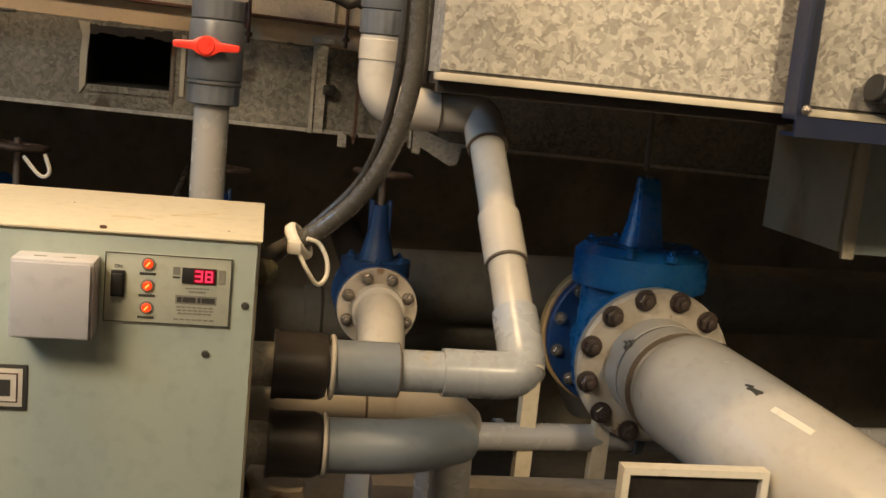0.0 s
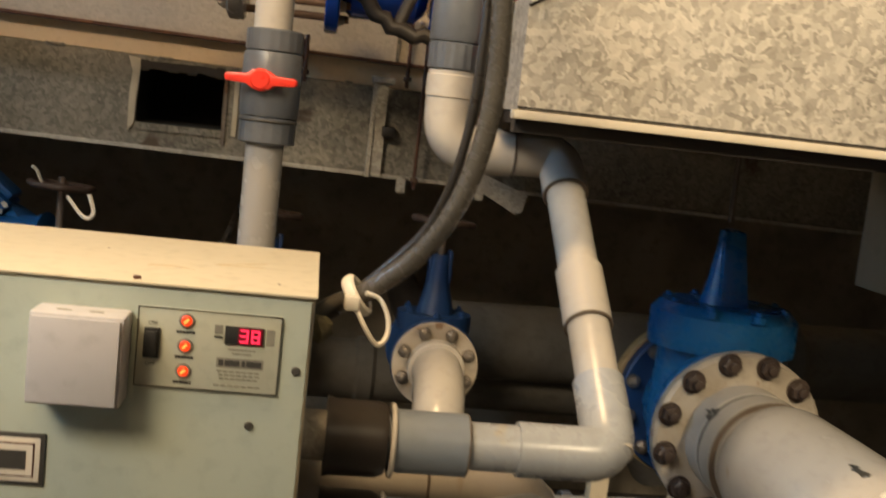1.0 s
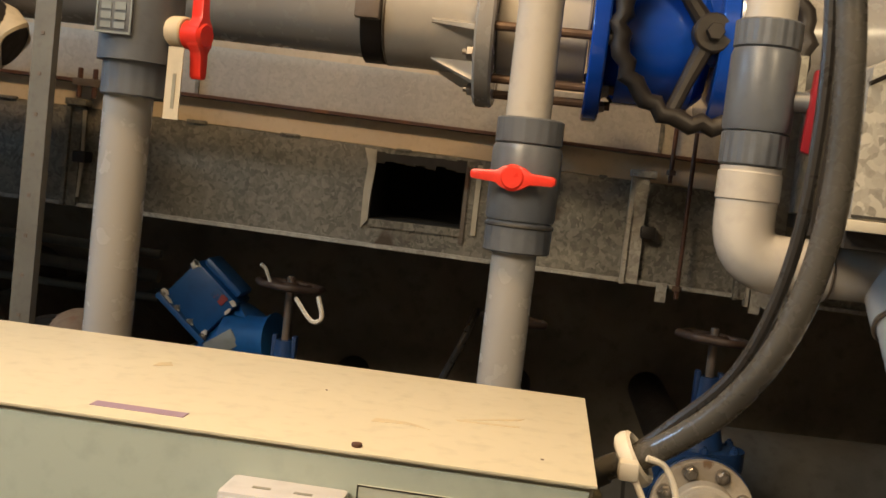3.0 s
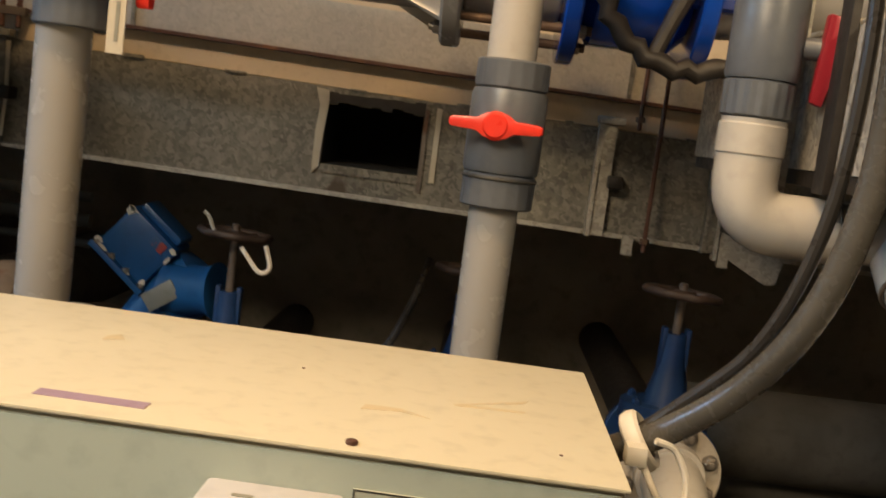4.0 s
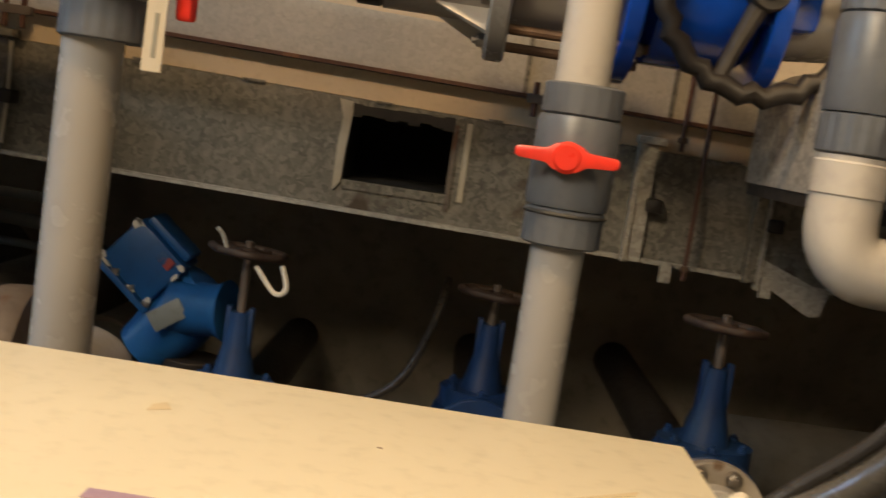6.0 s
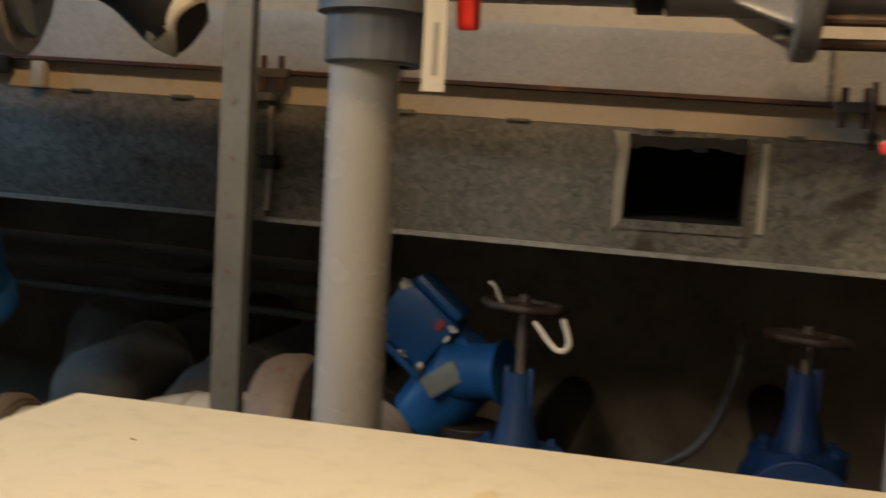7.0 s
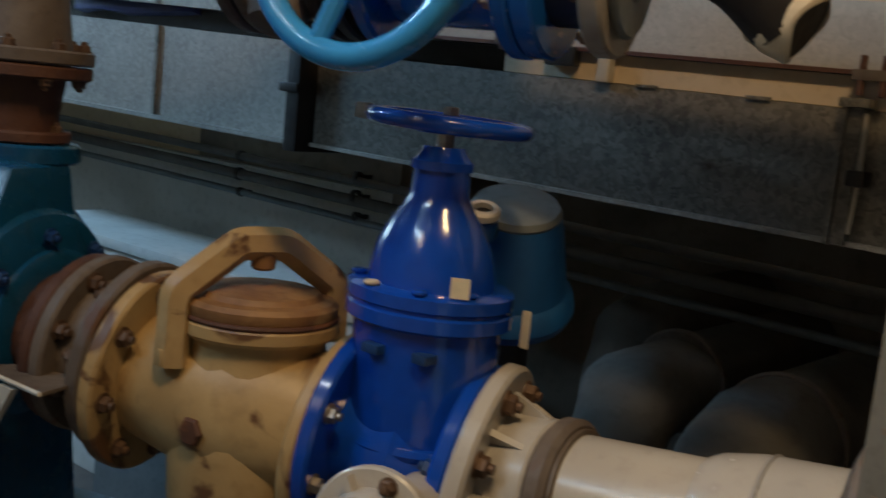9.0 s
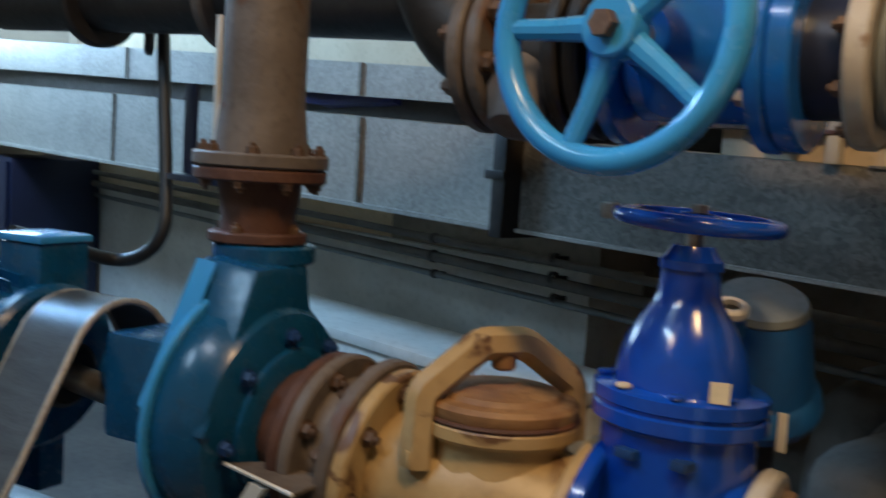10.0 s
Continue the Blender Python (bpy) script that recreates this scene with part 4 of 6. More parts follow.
be = solid("floor_beam", box((0.22, 0.52, 0.45), (1.6, 0.58, 0.495), 0.003), M_CONC, (0.5, 0.55, 0.5), "dusty timber batten across the pipe supports", "batten")
fr = thing("framed_board", (0.7, 0.32, 0.45), "dark board in a cream frame leaning low by the pipe", "board")
part("frame", join(box((0.592, 0.32, 0.25), (0.604, 0.345, 0.62)), box((0.604, 0.32, 0.608), (0.83, 0.345, 0.62)), box((0.83, 0.32, 0.25), (0.842, 0.345, 0.62)), box((0.604, 0.32, 0.25), (0.83, 0.345, 0.262))), M_WHITE, fr)
part("board", box((0.605, 0.332, 0.263), (0.829, 0.34, 0.607)), M_DARKIRON, fr)
part("leg", box((0.60, 0.34, 0.0), (0.62, 0.36, 0.25)), M_DARKIRON, fr)
part("leg", box((0.80, 0.34, 0.0), (0.82, 0.36, 0.25)), M_DARKIRON, fr)
part("leg", box((0.3, 0.53, 0.0), (0.34, 0.57, 0.45)), M_CONC, be)
part("leg", box((1.5, 0.53, 0.0), (1.54, 0.57, 0.45)), M_CONC, be)

cb = box((0.005, 0.24, 0.0), (0.085, 0.36, 0.60), 0.012)
bmesh.ops.subdivide_edges(cb, edges=cb.edges[:], cuts=3, use_grid_fill=True)
for v in cb.verts:
    v.co += noise.noise_vector(v.co * 25) * 0.008
solid("stone_pier", cb, M_PVCDIRTY, (0.045, 0.30, 0.0), "rough pale stone pier under the heater's unions", "pier")

# ---- hose and cable to the heater ----
HP = [(-0.01, 0.272, 0.915), (0.03, 0.270, 0.943), (0.075, 0.255, 0.972), (0.125, 0.225, 1.025), (0.160, 0.195, 1.095), (0.178, 0.175, 1.18), (0.181, 0.168, 1.27), (0.172, 0.168, 1.38), (0.150, 0.175, 1.50), (0.12, 0.19, 1.75), (0.10, 0.20, 3.095)]
hs = thing("flexible_hose", HP[0], "thick black rubber hose curving up from the heater", "hose")
part("hose", tube(spline([(x - 0.0015, y, z) for x, y, z in HP], 10), 0.0125, 20), M_HOSE, hs)
part("bandage", join(*[ring(along((0.170, 0.1685, 1.392 + 0.012 * k), (-0.1, 0, 1), 0), (-0.12 + 0.1 * (k % 2), 0.05, 1), 0.0185, 0.011, 0.012, 0.004, 24) for k in range(4)]), M_WHITE, hs, "white tape wrapping")
part("end_ferrule", cyl((0.0, 0.272, 0.922), (1, -0.02, 0.7), 0.0135, 0.035), M_BLACKPL, hs)
cbl = solid("cable", tube(spline([(0.02, 0.285, 0.93), (0.085, 0.268, 0.995), (0.132, 0.236, 1.06), (0.156, 0.206, 1.15), (0.163, 0.188, 1.26), (0.157, 0.188, 1.40), (0.125, 0.195, 1.6), (0.07, 0.22, 3.095)], 8), 0.006, 10), M_BLACK, (0.02, 0.285, 0.93), "thin black cable running along the hose", "cable")
ct = thing("cable_tie", (0.05, 0.268, 0.96), "white nylon cable tie round hose and cable", "cable tie")
part("band", torus(0.021, 0.0045, 28, 8, align((0.052, 0.264, 0.957), (0.8, -0.2, 0.55)) @ Matrix.Diagonal((1.0, 1.12, 1.9, 1))), M_WHITE, ct)
part("knot", box((0.036, 0.226, 0.944), (0.055, 0.246, 0.962), 0.004), M_WHITE, ct)
part("tail", tube(spline([(0.05, 0.235, 0.95), (0.064, 0.225, 0.925), (0.080, 0.228, 0.905), (0.092, 0.238, 0.914), (0.092, 0.243, 0.935), (0.080, 0.246, 0.958), (0.062, 0.242, 0.965)], 6), 0.0032, 8), M_WHITE, ct)
fo = lathe([(0, 0), (0.020, 0.002), (0.025, 0.010), (0.021, 0.018), (0.012, 0.024), (0, 0.026)], 18, align((0.0, 0.27, 0.912), (1, 0, 0.1)) @ Matrix.Diagonal((1.5, 0.8, 1, 1)))
for v in fo.verts:
    v.co += noise.noise_vector(v.co * 60) * 0.006
solid("sealant_lump", fo, M_FOAM, (0.0, 0.27, 0.9), "lump of old foam round the hose entry", "sealant")

# ---- gate valves under the lower duct ----


def handwheel(parent, name, centre, normal, Rw, r, spokes, material, hub=0.02, lobes=0, label="", spin=0.3, flat=False, nut=M_STEEL):
    m = align(centre, normal)
    w = part(name, torus(Rw, r, 56, 12, m, lobes, r * 0.35 if lobes else 0), material, parent, label)
    for k in range(spokes):
        a = spin + 2 * math.pi * k / spokes
        sp = tube([(0.4 * hub * math.cos(a), 0.4 * hub * math.sin(a), -r * 0.4), (Rw * 0.6 * math.cos(a), Rw * 0.6 * math.sin(a), -r * 0.5), (Rw * math.cos(a), Rw * math.sin(a), 0)], r * 0.72, 10,
                  radii=[r * 1.05, r * 0.8, r * 0.75])
        sp.transform(m)
        part("spoke", sp, material, w)
    part("hub", disc(hub, r * 2.2, 20, 0.003, 0, m @ Matrix.Translation((0, 0, -r * 1.3))), material, w)
    part("hub_nut", disc(hub * 0.45, r * 1.0, 6, 0.001, 0, m @ Matrix.Translation((0, 0, r * 0.9))), nut, w)
    return w


def small_gate(x, y, z, wheel_z, label, wr=0.075, flange=True):
    """A flanged gate valve, its pipe along y, with a rusty wheel on top."""
    v = thing("gate_valve", (x, y, z - 0.1), label, "valve", group="gate valves under the duct")
    part("body", join(lathe([(0, -0.075), (0.058, -0.07), (0.066, 0), (0.058, 0.07), (0, 0.075)], 28, align((x, y, z), (0, 1, 0))),
                      lathe([(0.0, z), (0.062, z), (0.060, z + 0.06), (0, z + 0.06)], 28, Matrix.Translation((x, y, 0)) @ Matrix.Diagonal((1, 0.75, 1, 1)))), M_BLUEDULL, v)
    for s in (-1, 1):
        part("flange", cyl((x, y + s * 0.07, z), (0, s, 0), 0.094, 0.018), M_BLUEDULL, v)
    part("bonnet_flange", join(lathe([(0, z + 0.058), (0.082, z + 0.058), (0.082, z + 0.095), (0, z + 0.095)], 30, Matrix.Translation((x, y, 0)) @ Matrix.Diagonal((1, 0.8, 1, 1)))), M_BLUEDULL, v)
    bolts(v, M_BLUEDULL, (x, y, z + 0.095), (0, 0, 1), 0.066, 6, 0.008, 0.5)
    part("bonnet", lathe([(0, z + 0.093), (0.042, z + 0.093), (0.034, z + 0.13), (0.024, z + 0.17), (0.020, z + 0.225), (0, z + 0.225)], 20, Matrix.Translation((x, y, 0))), M_BLUEDULL, v)
    for s in (-1, 1):
        part("yoke_arm", box((x + s * 0.021 - 0.005, y - 0.011, z + 0.11), (x + s * 0.021 + 0.005, y + 0.011, z + 0.235), 0.003), M_BLUEDULL, v)
    part("stem", cyl((x, y, z + 0.22), (0, 0, 1), 0.008, wheel_z - z - 0.2), M_RUSTGREY, v)
    handwheel(v, "handwheel", (x, y, wheel_z), (0.05, 0.04, 1), wr - 0.012, 0.0075, 4, M_WHEEL, 0.018, 7, "rusty cast handwheel", nut=M_RUSTBOLT)
    return v


g1 = small_gate(0.272, 1.235, 0.665, 0.962, "dark blue gate valve with a bolted grey flange and rusty handwheel")
part("pipe_flange", ring((0.272, 1.147, 0.665), (0, -1, 0), 0.092, 0.02, 0.04), M_PVCDIRTY, g1, "pale grey flange ring")
bolts(g1, M_STEEL, (0.272, 1.127, 0.665), (0, -1, 0), 0.074, 8, 0.0115, 0.39)
g2 = small_gate(-0.105, 1.50, 0.63, 0.915, "dark blue gate valve with a rusty handwheel", 0.078)
g3 = small_gate(-0.575, 1.40, 0.60, 0.940, "dusty blue gate valve with a rusty handwheel and white tags", 0.078)
part("bent_tag", tube(spline([(-0.600, 1.345, 0.938), (-0.612, 1.33, 0.975), (-0.622, 1.325, 0.985)], 4), 0.004, 6, radii=None), M_WHITE, g3, "bent white plastic tag")
part("bent_tag", tube(spline([(-0.545, 1.33, 0.925), (-0.505, 1.315, 0.885), (-0.485, 1.315, 0.895), (-0.497, 1.32, 0.935)], 5), 0.0048, 6), M_WHITE, g3, "bent white plastic tag")

# tilted check valve with chipped white bolts
cv = thing("check_valve", (-0.72, 1.5, 0.6), "chipped blue check valve with a tilted bolted bonnet", "valve")
CM = Matrix.Translation((-0.778, 1.50, 0.886)) @ Matrix.Rotation(radians(40), 4, "Y")
part("bonnet", box((-0.064, -0.055, -0.060), (0.064, 0.055, 0.048), 0.010, CM), M_UNITBLUE, cv)
part("cover", box((-0.054, -0.043, 0.049), (0.054, 0.043, 0.068), 0.008, CM), M_UNITBLUE, cv)
part("bonnet_flange", box((-0.074, -0.062, -0.074), (0.074, 0.062, -0.0605), 0.004, CM), M_UNITBLUE, cv)
part("red_mark", box((0.010, -0.0585, 0.018), (0.044, -0.0555, 0.040), 0.001, CM), M_REDOLD, cv, "faded red painted mark")
for x, z, w, h in ((-0.060, 0.038, 0.008, 0.011), (-0.058, 0.044, 0.012, 0.004), (-0.063, -0.052, 0.010, 0.007), (-0.046, -0.058, 0.012, 0.004), (-0.020, -0.059, 0.007, 0.003),
                   (0.058, 0.041, 0.009, 0.006), (0.062, 0.020, 0.004, 0.010), (0.022, -0.058, 0.010, 0.004), (0.060, -0.050, 0.006, 0.008)):
    part("paint_chip", prism([(x - w, z - h * 0.6), (x + w * 0.5, z - h), (x + w, z + h * 0.3), (x + w * 0.1, z + h), (x - w * 0.8, z + h * 0.7)], -0.0575, -0.0545, 0, CM), M_WHITE, cv, "chipped pale paint")
for x in (-0.066, -0.022, 0.022, 0.066):
    ob = new("bolt", bolt_mesh(0.0075, M_STEEL))
    ob.parent = cv
    ob.matrix_basis = Matrix.Translation(-BASE[cv]) @ CM @ pose(x * 0.95, -0.052, -0.0605)
part("body", join(lathe([(0, -0.1), (0.058, -0.095), (0.070, 0), (0.062, 0.09), (0, 0.1)], 28, Matrix.Translation((-0.715, 1.50, 0.77)) @ Matrix.Rotation(radians(40), 4, "Y"))), M_UNITBLUE, cv)
part("branch", lathe([(0, 0), (0.055, 0), (0.05, 0.09), (0.06, 0.11), (0, 0.11)], 24, align((-0.715, 1.47, 0.80), (0.85, -0.2, 0.1))), M_UNITBLUE, cv)
part("rating_plate", box((-0.035, -0.006, -0.02), (0.035, 0.0, 0.02), 0.002, Matrix.Translation((-0.715, 1.415, 0.795)) @ Matrix.Rotation(radians(-35), 4, "Y")), M_GUARD, cv)
part("leg_pipe", cyl((-0.68, 1.5, 0.0), (0, 0, 1), 0.06, 0.70), M_DARKIRON, cv)

for x, y, z in ((-0.105, 1.50, 0.63), (-0.575, 1.40, 0.60), (0.272, 1.235, 0.665)):
    bp = solid("back_pipe", tube([(x, y + 0.085, z), (x, YR - 0.003, z)], 0.05, 24), M_DARKIRON, (x, y + 0.1, z), "dark pipe from the gate valve into the wall", "pipe", group="wall pipes")
for x, y, z in ((-0.105, 1.415, 0.63), (-0.575, 1.315, 0.60)):
    solid("front_pipe", tube([(x, y, z), (x, y - 0.22, z), (x, y - 0.24, 0.0)], 0.05, 24, 0.09), M_RUSTGREY, (x, y, z), "dark pipe turning down from the gate valve", "pipe", group="valve drops")

# large dusty pipes low in the dark behind
for i, (x0, y0, z0, x1, y1, z1, r) in enumerate(((0.35, 1.62, 0.62, 2.3, 1.62, 0.66, 0.10), (-0.5, 1.70, 0.50, 0.9, 1.70, 0.50, 0.08))):
    d = Vector((x1 - x0, y1 - y0, z1 - z0))
    dp2 = thing("large_dusty_pipe", (x0, y0, z0), "large dusty dark grey pipe low behind the valves", "pipe", group="pipes in the dark")
    part("pipe", tube([(x0, y0, z0), (x1, y1, z1), (x1 + 0.15 * d.normalized().x, y1 + 0.15, z1 - 0.25)], r, 28, r * 1.1), M_GRIME, dp2)
    part("collar", ring(along((x0, y0, z0), d, d.length * 0.45), d, r * 1.12, r * 0.7, r * 0.9, 0.01), M_GRIME, dp2)
for x, y, z, rr in ((-1.47, 1.52, 0.67, 0.100), (-1.21, 1.45, 0.63, 0.120), (-1.62, 1.80, 0.75, 0.090), (-0.98, 1.62, 0.55, 0.11)):
    gb3 = thing("lagged_bend", (x, y, 0.0), "fat dusty lagged pipe bending down to the floor", "pipe", group="lagged bends in the dark")
    lag = tube([(x + 0.05, YR - 0.003, z + 0.02), (x, y, z), (x - 0.02, y - 0.03, 0.0)], rr, 28, rr * 1.3)
    for v in lag.verts:
        v.co += noise.noise_vector(v.co * 9) * 0.022
    part("lagging", lag, M_GRIME, gb3)
    part("tie_band", ring((x + 0.012, y + 0.20, z + 0.005), (0.05, 1, 0), rr * 1.10, 0.022, rr * 0.8, 0.004), M_RUSTGREY, gb3)
wire = solid("loose_cable", tube(spline([(-0.60, 1.55, 0.63), (-0.42, 1.45, 0.655), (-0.28, 1.42, 0.72), (-0.22, 1.48, 0.83), (-0.2, 1.7, 0.9)], 8), 0.008, 8), M_BLACK, (-0.6, 1.5, 0.63), "loose dark cable looping behind the valves", "cable")

# ---- large valve and pipe ----
bv = thing("large_gate_valve", (0.845, 1.0, 0.4), "large blue flanged gate valve with a bolted pale collar", "valve")
BX, BZ = 0.835, 0.640
part("body", join(lathe([(0, 0), (0.115, 0), (0.118, 0.03), (0.135, 0.11), (0.118, 0.19), (0.115, 0.22), (0, 0.22)], 36, align((BX, 0.885, BZ), (0, 1, 0))),
                  lathe([(0, BZ), (0.135, BZ), (0.128, BZ + 0.15), (0, BZ + 0.15)], 32, Matrix.Translation((BX, 0.995, 0)) @ Matrix.Diagonal((1, 0.7, 1, 1)))), M_BLUEMID, bv)
part("front_flange", ring((BX, 0.906, BZ), (0, -1, 0), 0.165, 0.028, 0.09, 0.004), M_BLUEMID, bv)
rf = part("rear_flange", ring((BX, 1.085, BZ), (0, 1, 0), 0.168, 0.028, 0.09, 0.004), M_BLUEDULL, bv)
bolts(bv, M_STEEL, (BX, 1.085, BZ), (0, -1, 0), 0.1475, 12, 0.0125, 0.26)
part("rear_gasket", ring((BX, 1.114, BZ), (0, 1, 0), 0.175, 0.03, 0.09, 0.003), M_TAN, bv, "ochre rear flange")
part("bonnet_flange", join(lathe([(0, BZ + 0.145), (0.150, BZ + 0.145), (0.152, BZ + 0.17), (0.150, BZ + 0.215), (0.13, BZ + 0.235), (0, BZ + 0.235)], 36, Matrix.Translation((BX, 1.0, 0)) @ Matrix.Diagonal((1, 0.8, 1, 1)))), M_BLUEMID, bv)
bolts(bv, M_BLUEMID, (BX, 1.0, BZ + 0.22), (0, 0, 1), 0.118, 8, 0.013, 0.2)
part("bonnet", lathe([(0, BZ + 0.23), (0.046, BZ + 0.23), (0.034, BZ + 0.28), (0.025, BZ + 0.34), (0.022, BZ + 0.385), (0, BZ + 0.39)], 24, Matrix.Translation((BX - 0.01, 1.0, 0))), M_BLUEMID, bv)
part("yoke_arm", hexa([(BX - 0.03, 0.955, BZ + 0.235), (BX + 0.030, 0.955, BZ + 0.235), (BX + 0.030, 0.975, BZ + 0.235), (BX - 0.03, 0.975, BZ + 0.235),
                       (BX - 0.03, 0.975, BZ + 0.385), (BX + 0.012, 0.975, BZ + 0.385), (BX + 0.012, 0.995, BZ + 0.385), (BX - 0.03, 0.995, BZ + 0.385)], 0.004), M_BLUEMID, bv)
part("stem", cyl((BX - 0.015, 1.0, BZ + 0.40), (-0.02, 0, 1), 0.006, 0.14), M_RUSTGREY, bv)
part("name_block", box((BX + 0.005, 0.885, BZ + 0.18), (BX + 0.035, 0.9, BZ + 0.20), 0.003), M_SKYBLUE, bv)

bp = thing("large_pipe", (BX, 0.4, 0.5), "large light grey plastic pipe with a flanged collar", "pipe")
part("flange_ring", lathe([(0.09, 0), (0.160, 0), (0.167, 0.004), (0.167, 0.024), (0.160, 0.03), (0.09, 0.03)], 48, align((BX, 0.877, BZ), (0, -1, 0)), closed=True), M_PVCDIRTY, bp, "pale grey flange ring")
bolts(bp, M_BOLTBROWN, (BX, 0.847, BZ), (0, -1, 0), 0.1475, 12, 0.0185, 0.26)
part("collar", ring((BX, 0.847, BZ), (0, -1, 0), 0.108, 0.07, 0.09, 0.006), M_PVC, bp)
part("collar_groove", ring((BX, 0.777, BZ), (0, -1, 0), 0.1075, 0.006, 0.09, 0.001), M_INK, bp)
part("socket", ring((BX, 0.771, BZ), (0, -1, 0), 0.109, 0.06, 0.09, 0.006), M_PVC, bp)
part("socket_lip", ring((BX, 0.711, BZ), (0, -1, 0), 0.1105, 0.003, 0.09, 0.001), M_CEMENT, bp)
EL = spline([(BX, 0.72, BZ), (BX + 0.020, 0.65, BZ - 0.006), (BX + 0.058, 0.55, BZ - 0.024), (BX + 0.104, 0.44, BZ - 0.048), (BX + 0.158, 0.32, BZ - 0.076), (BX + 0.22, 0.18, BZ - 0.11)], 8)
part("pipe_end", tube([(BX, 0.84, BZ), (BX, 0.70, BZ)], 0.100, 40), M_PVC, bp)
ne = len(EL)
part("elbow", tube(EL, 0.118, 44, radii=[0.104 + 0.012 * min(1.0, k / 5.0) ** 0.6 for k in range(ne)]), M_PVC, bp, "fat moulded elbow")
e_dir = Vector((0.062, -0.14, -0.034)).normalized()
EE = Vector((BX + 0.22, 0.18, BZ - 0.11))
part("elbow_lip", ring(along(EE, e_dir, -0.012), e_dir, 0.1185, 0.014, 0.09, 0.004), M_PVC, bp)
part("pipe", tube([along(EE, e_dir, -0.02), along(EE, e_dir, 0.28), along(EE, e_dir, 0.30) - Vector((0, 0, 0.40))], 0.100, 36, 0.2), M_PVC, bp)


def on_elbow(y, a, w, h, name, material, label, turn=0.0, grow=0.0006):
    """A flat mark on the elbow: at depth y, at angle a from the top, w along and h across."""
    k = min(range(ne), key=lambda q: abs(Vector(EL[q]).y - y))
    c = Vector(EL[k])
    t_ = (Vector(EL[min(k + 1, ne - 1)]) - Vector(EL[max(k - 1, 0)])).normalized()
    side = t_.cross(Vector((0, 0, 1))).normalized()
    upv = side.cross(t_).normalized()
    n_ = upv * math.cos(a) + side * math.sin(a)
    s_ = n_.cross(t_).normalized()
    m = Matrix((t_, s_, n_)).transposed().to_4x4()
    m.translation = c + n_ * (0.104 + 0.012 * min(1.0, k / 5.0) ** 0.6)
    m = m @ Matrix.Rotation(turn, 4, "Z")
    part(name, box((-w / 2, -h / 2, -0.002), (w / 2, h / 2, grow), 0.0003, m), material, bp, label)


for y, a, w, h, tr in ((0.515, 0.42, 0.030, 0.008, 0.3), (0.505, 0.44, 0.024, 0.007, -0.2), (0.525, 0.40, 0.016, 0.005, 0.5)):
    on_elbow(y, a, w, h, "scuff", M_INK, "dark tar scuff", tr)
on_elbow(0.42, 0.50, 0.085, 0.014, "label_strip", M_WHITE, "pale label strip", 0.05)
for k in range(4):
    on_elbow(0.665 - 0.004 * (k % 2), -0.62 + 0.035 * k, 0.006, 0.0032, "stamp", M_INKPALE, "small grey stamp", 0.3)
for k, (a, y, w, h) in enumerate(((2.52, 0.795, 0.020, 0.005), (2.56, 0.786, 0.007, 0.014), (2.46, 0.783, 0.016, 0.006), (2.60, 0.774, 0.010, 0.010), (2.50, 0.768, 0.014, 0.012), (2.43, 0.775, 0.006, 0.012))):
    part("scuff", box((-h / 2, -w / 2, 0.105), (h / 2, w / 2, 0.1097), 0.0005, Matrix.Translation((BX, y, BZ)) @ Matrix.Rotation(-(a - math.pi / 2), 4, "Y")), M_INK, bp, "dark blot of tar")

# ---- large grey pipe and butterfly valve above the ducts ----
GY, GZ = 1.02, 1.468
up = thing("overhead_pipe", (-0.6, GY, GZ), "large grey plastic pipe with a ribbed flange above the ducts", "pipe")
part("pipe", tube([(-1.9, GY, GZ + 0.02), (-0.2, GY, GZ)], 0.083, 36), M_PVCMID, up)
part("socket", tube([(-0.355, GY, GZ), (-0.20, GY, GZ)], 0.0905, 36), M_PVC, up)
part("clamp_band", ring((-0.395, GY, GZ), (1, 0, 0), 0.0895, 0.034, 0.08, 0.001), M_DARKIRON, up, "dark hanger band")
part("clamp_bolt", join(box((-0.40, GY - 0.112, GZ - 0.03), (-0.36, GY - 0.088, GZ + 0.0), 0.003), cyl((-0.38, GY - 0.1, GZ - 0.02), (0, 0, 1), 0.006, 1.64, 0.001, 8)), M_RUSTGREY, up)
part("cement_line", ring((-0.357, GY, GZ), (1, 0, 0), 0.0912, 0.003, 0.08), M_CEMENT, up)
part("flange", ring((-0.205, GY, GZ), (1, 0, 0), 0.143, 0.03, 0.07, 0.004), M_PVCMID, up)
for k in range(8):
    a = 2 * math.pi * (k + 0.3) / 8
    rib = hexa([(-0.205, -0.004, 0.09), (-0.28, -0.004, 0.0895), (-0.28, 0.004, 0.0895), (-0.205, 0.004, 0.09), (-0.205, -0.004, 0.128), (-0.276, -0.002, 0.092), (-0.276, 0.002, 0.092), (-0.205, 0.004, 0.128)])
    rib.transform(Matrix.Translation((0, GY, GZ)) @ Matrix.Rotation(a, 4, "X"))
    part("flange_rib", rib, M_PVC, up)
bolts(up, M_STEEL, (-0.205, GY, GZ), (-1, 0, 0), 0.12, 8, 0.011, 0.2)
bf = thing("butterfly_valve", (0.0, GY, GZ), "blue valve between flanges with a black handwheel", "valve")
part("spacer", cyl((-0.174, GY, GZ), (1, 0, 0), 0.088, 0.145, 0.003, 36), M_PVC, bf, "pale spacer sleeve")
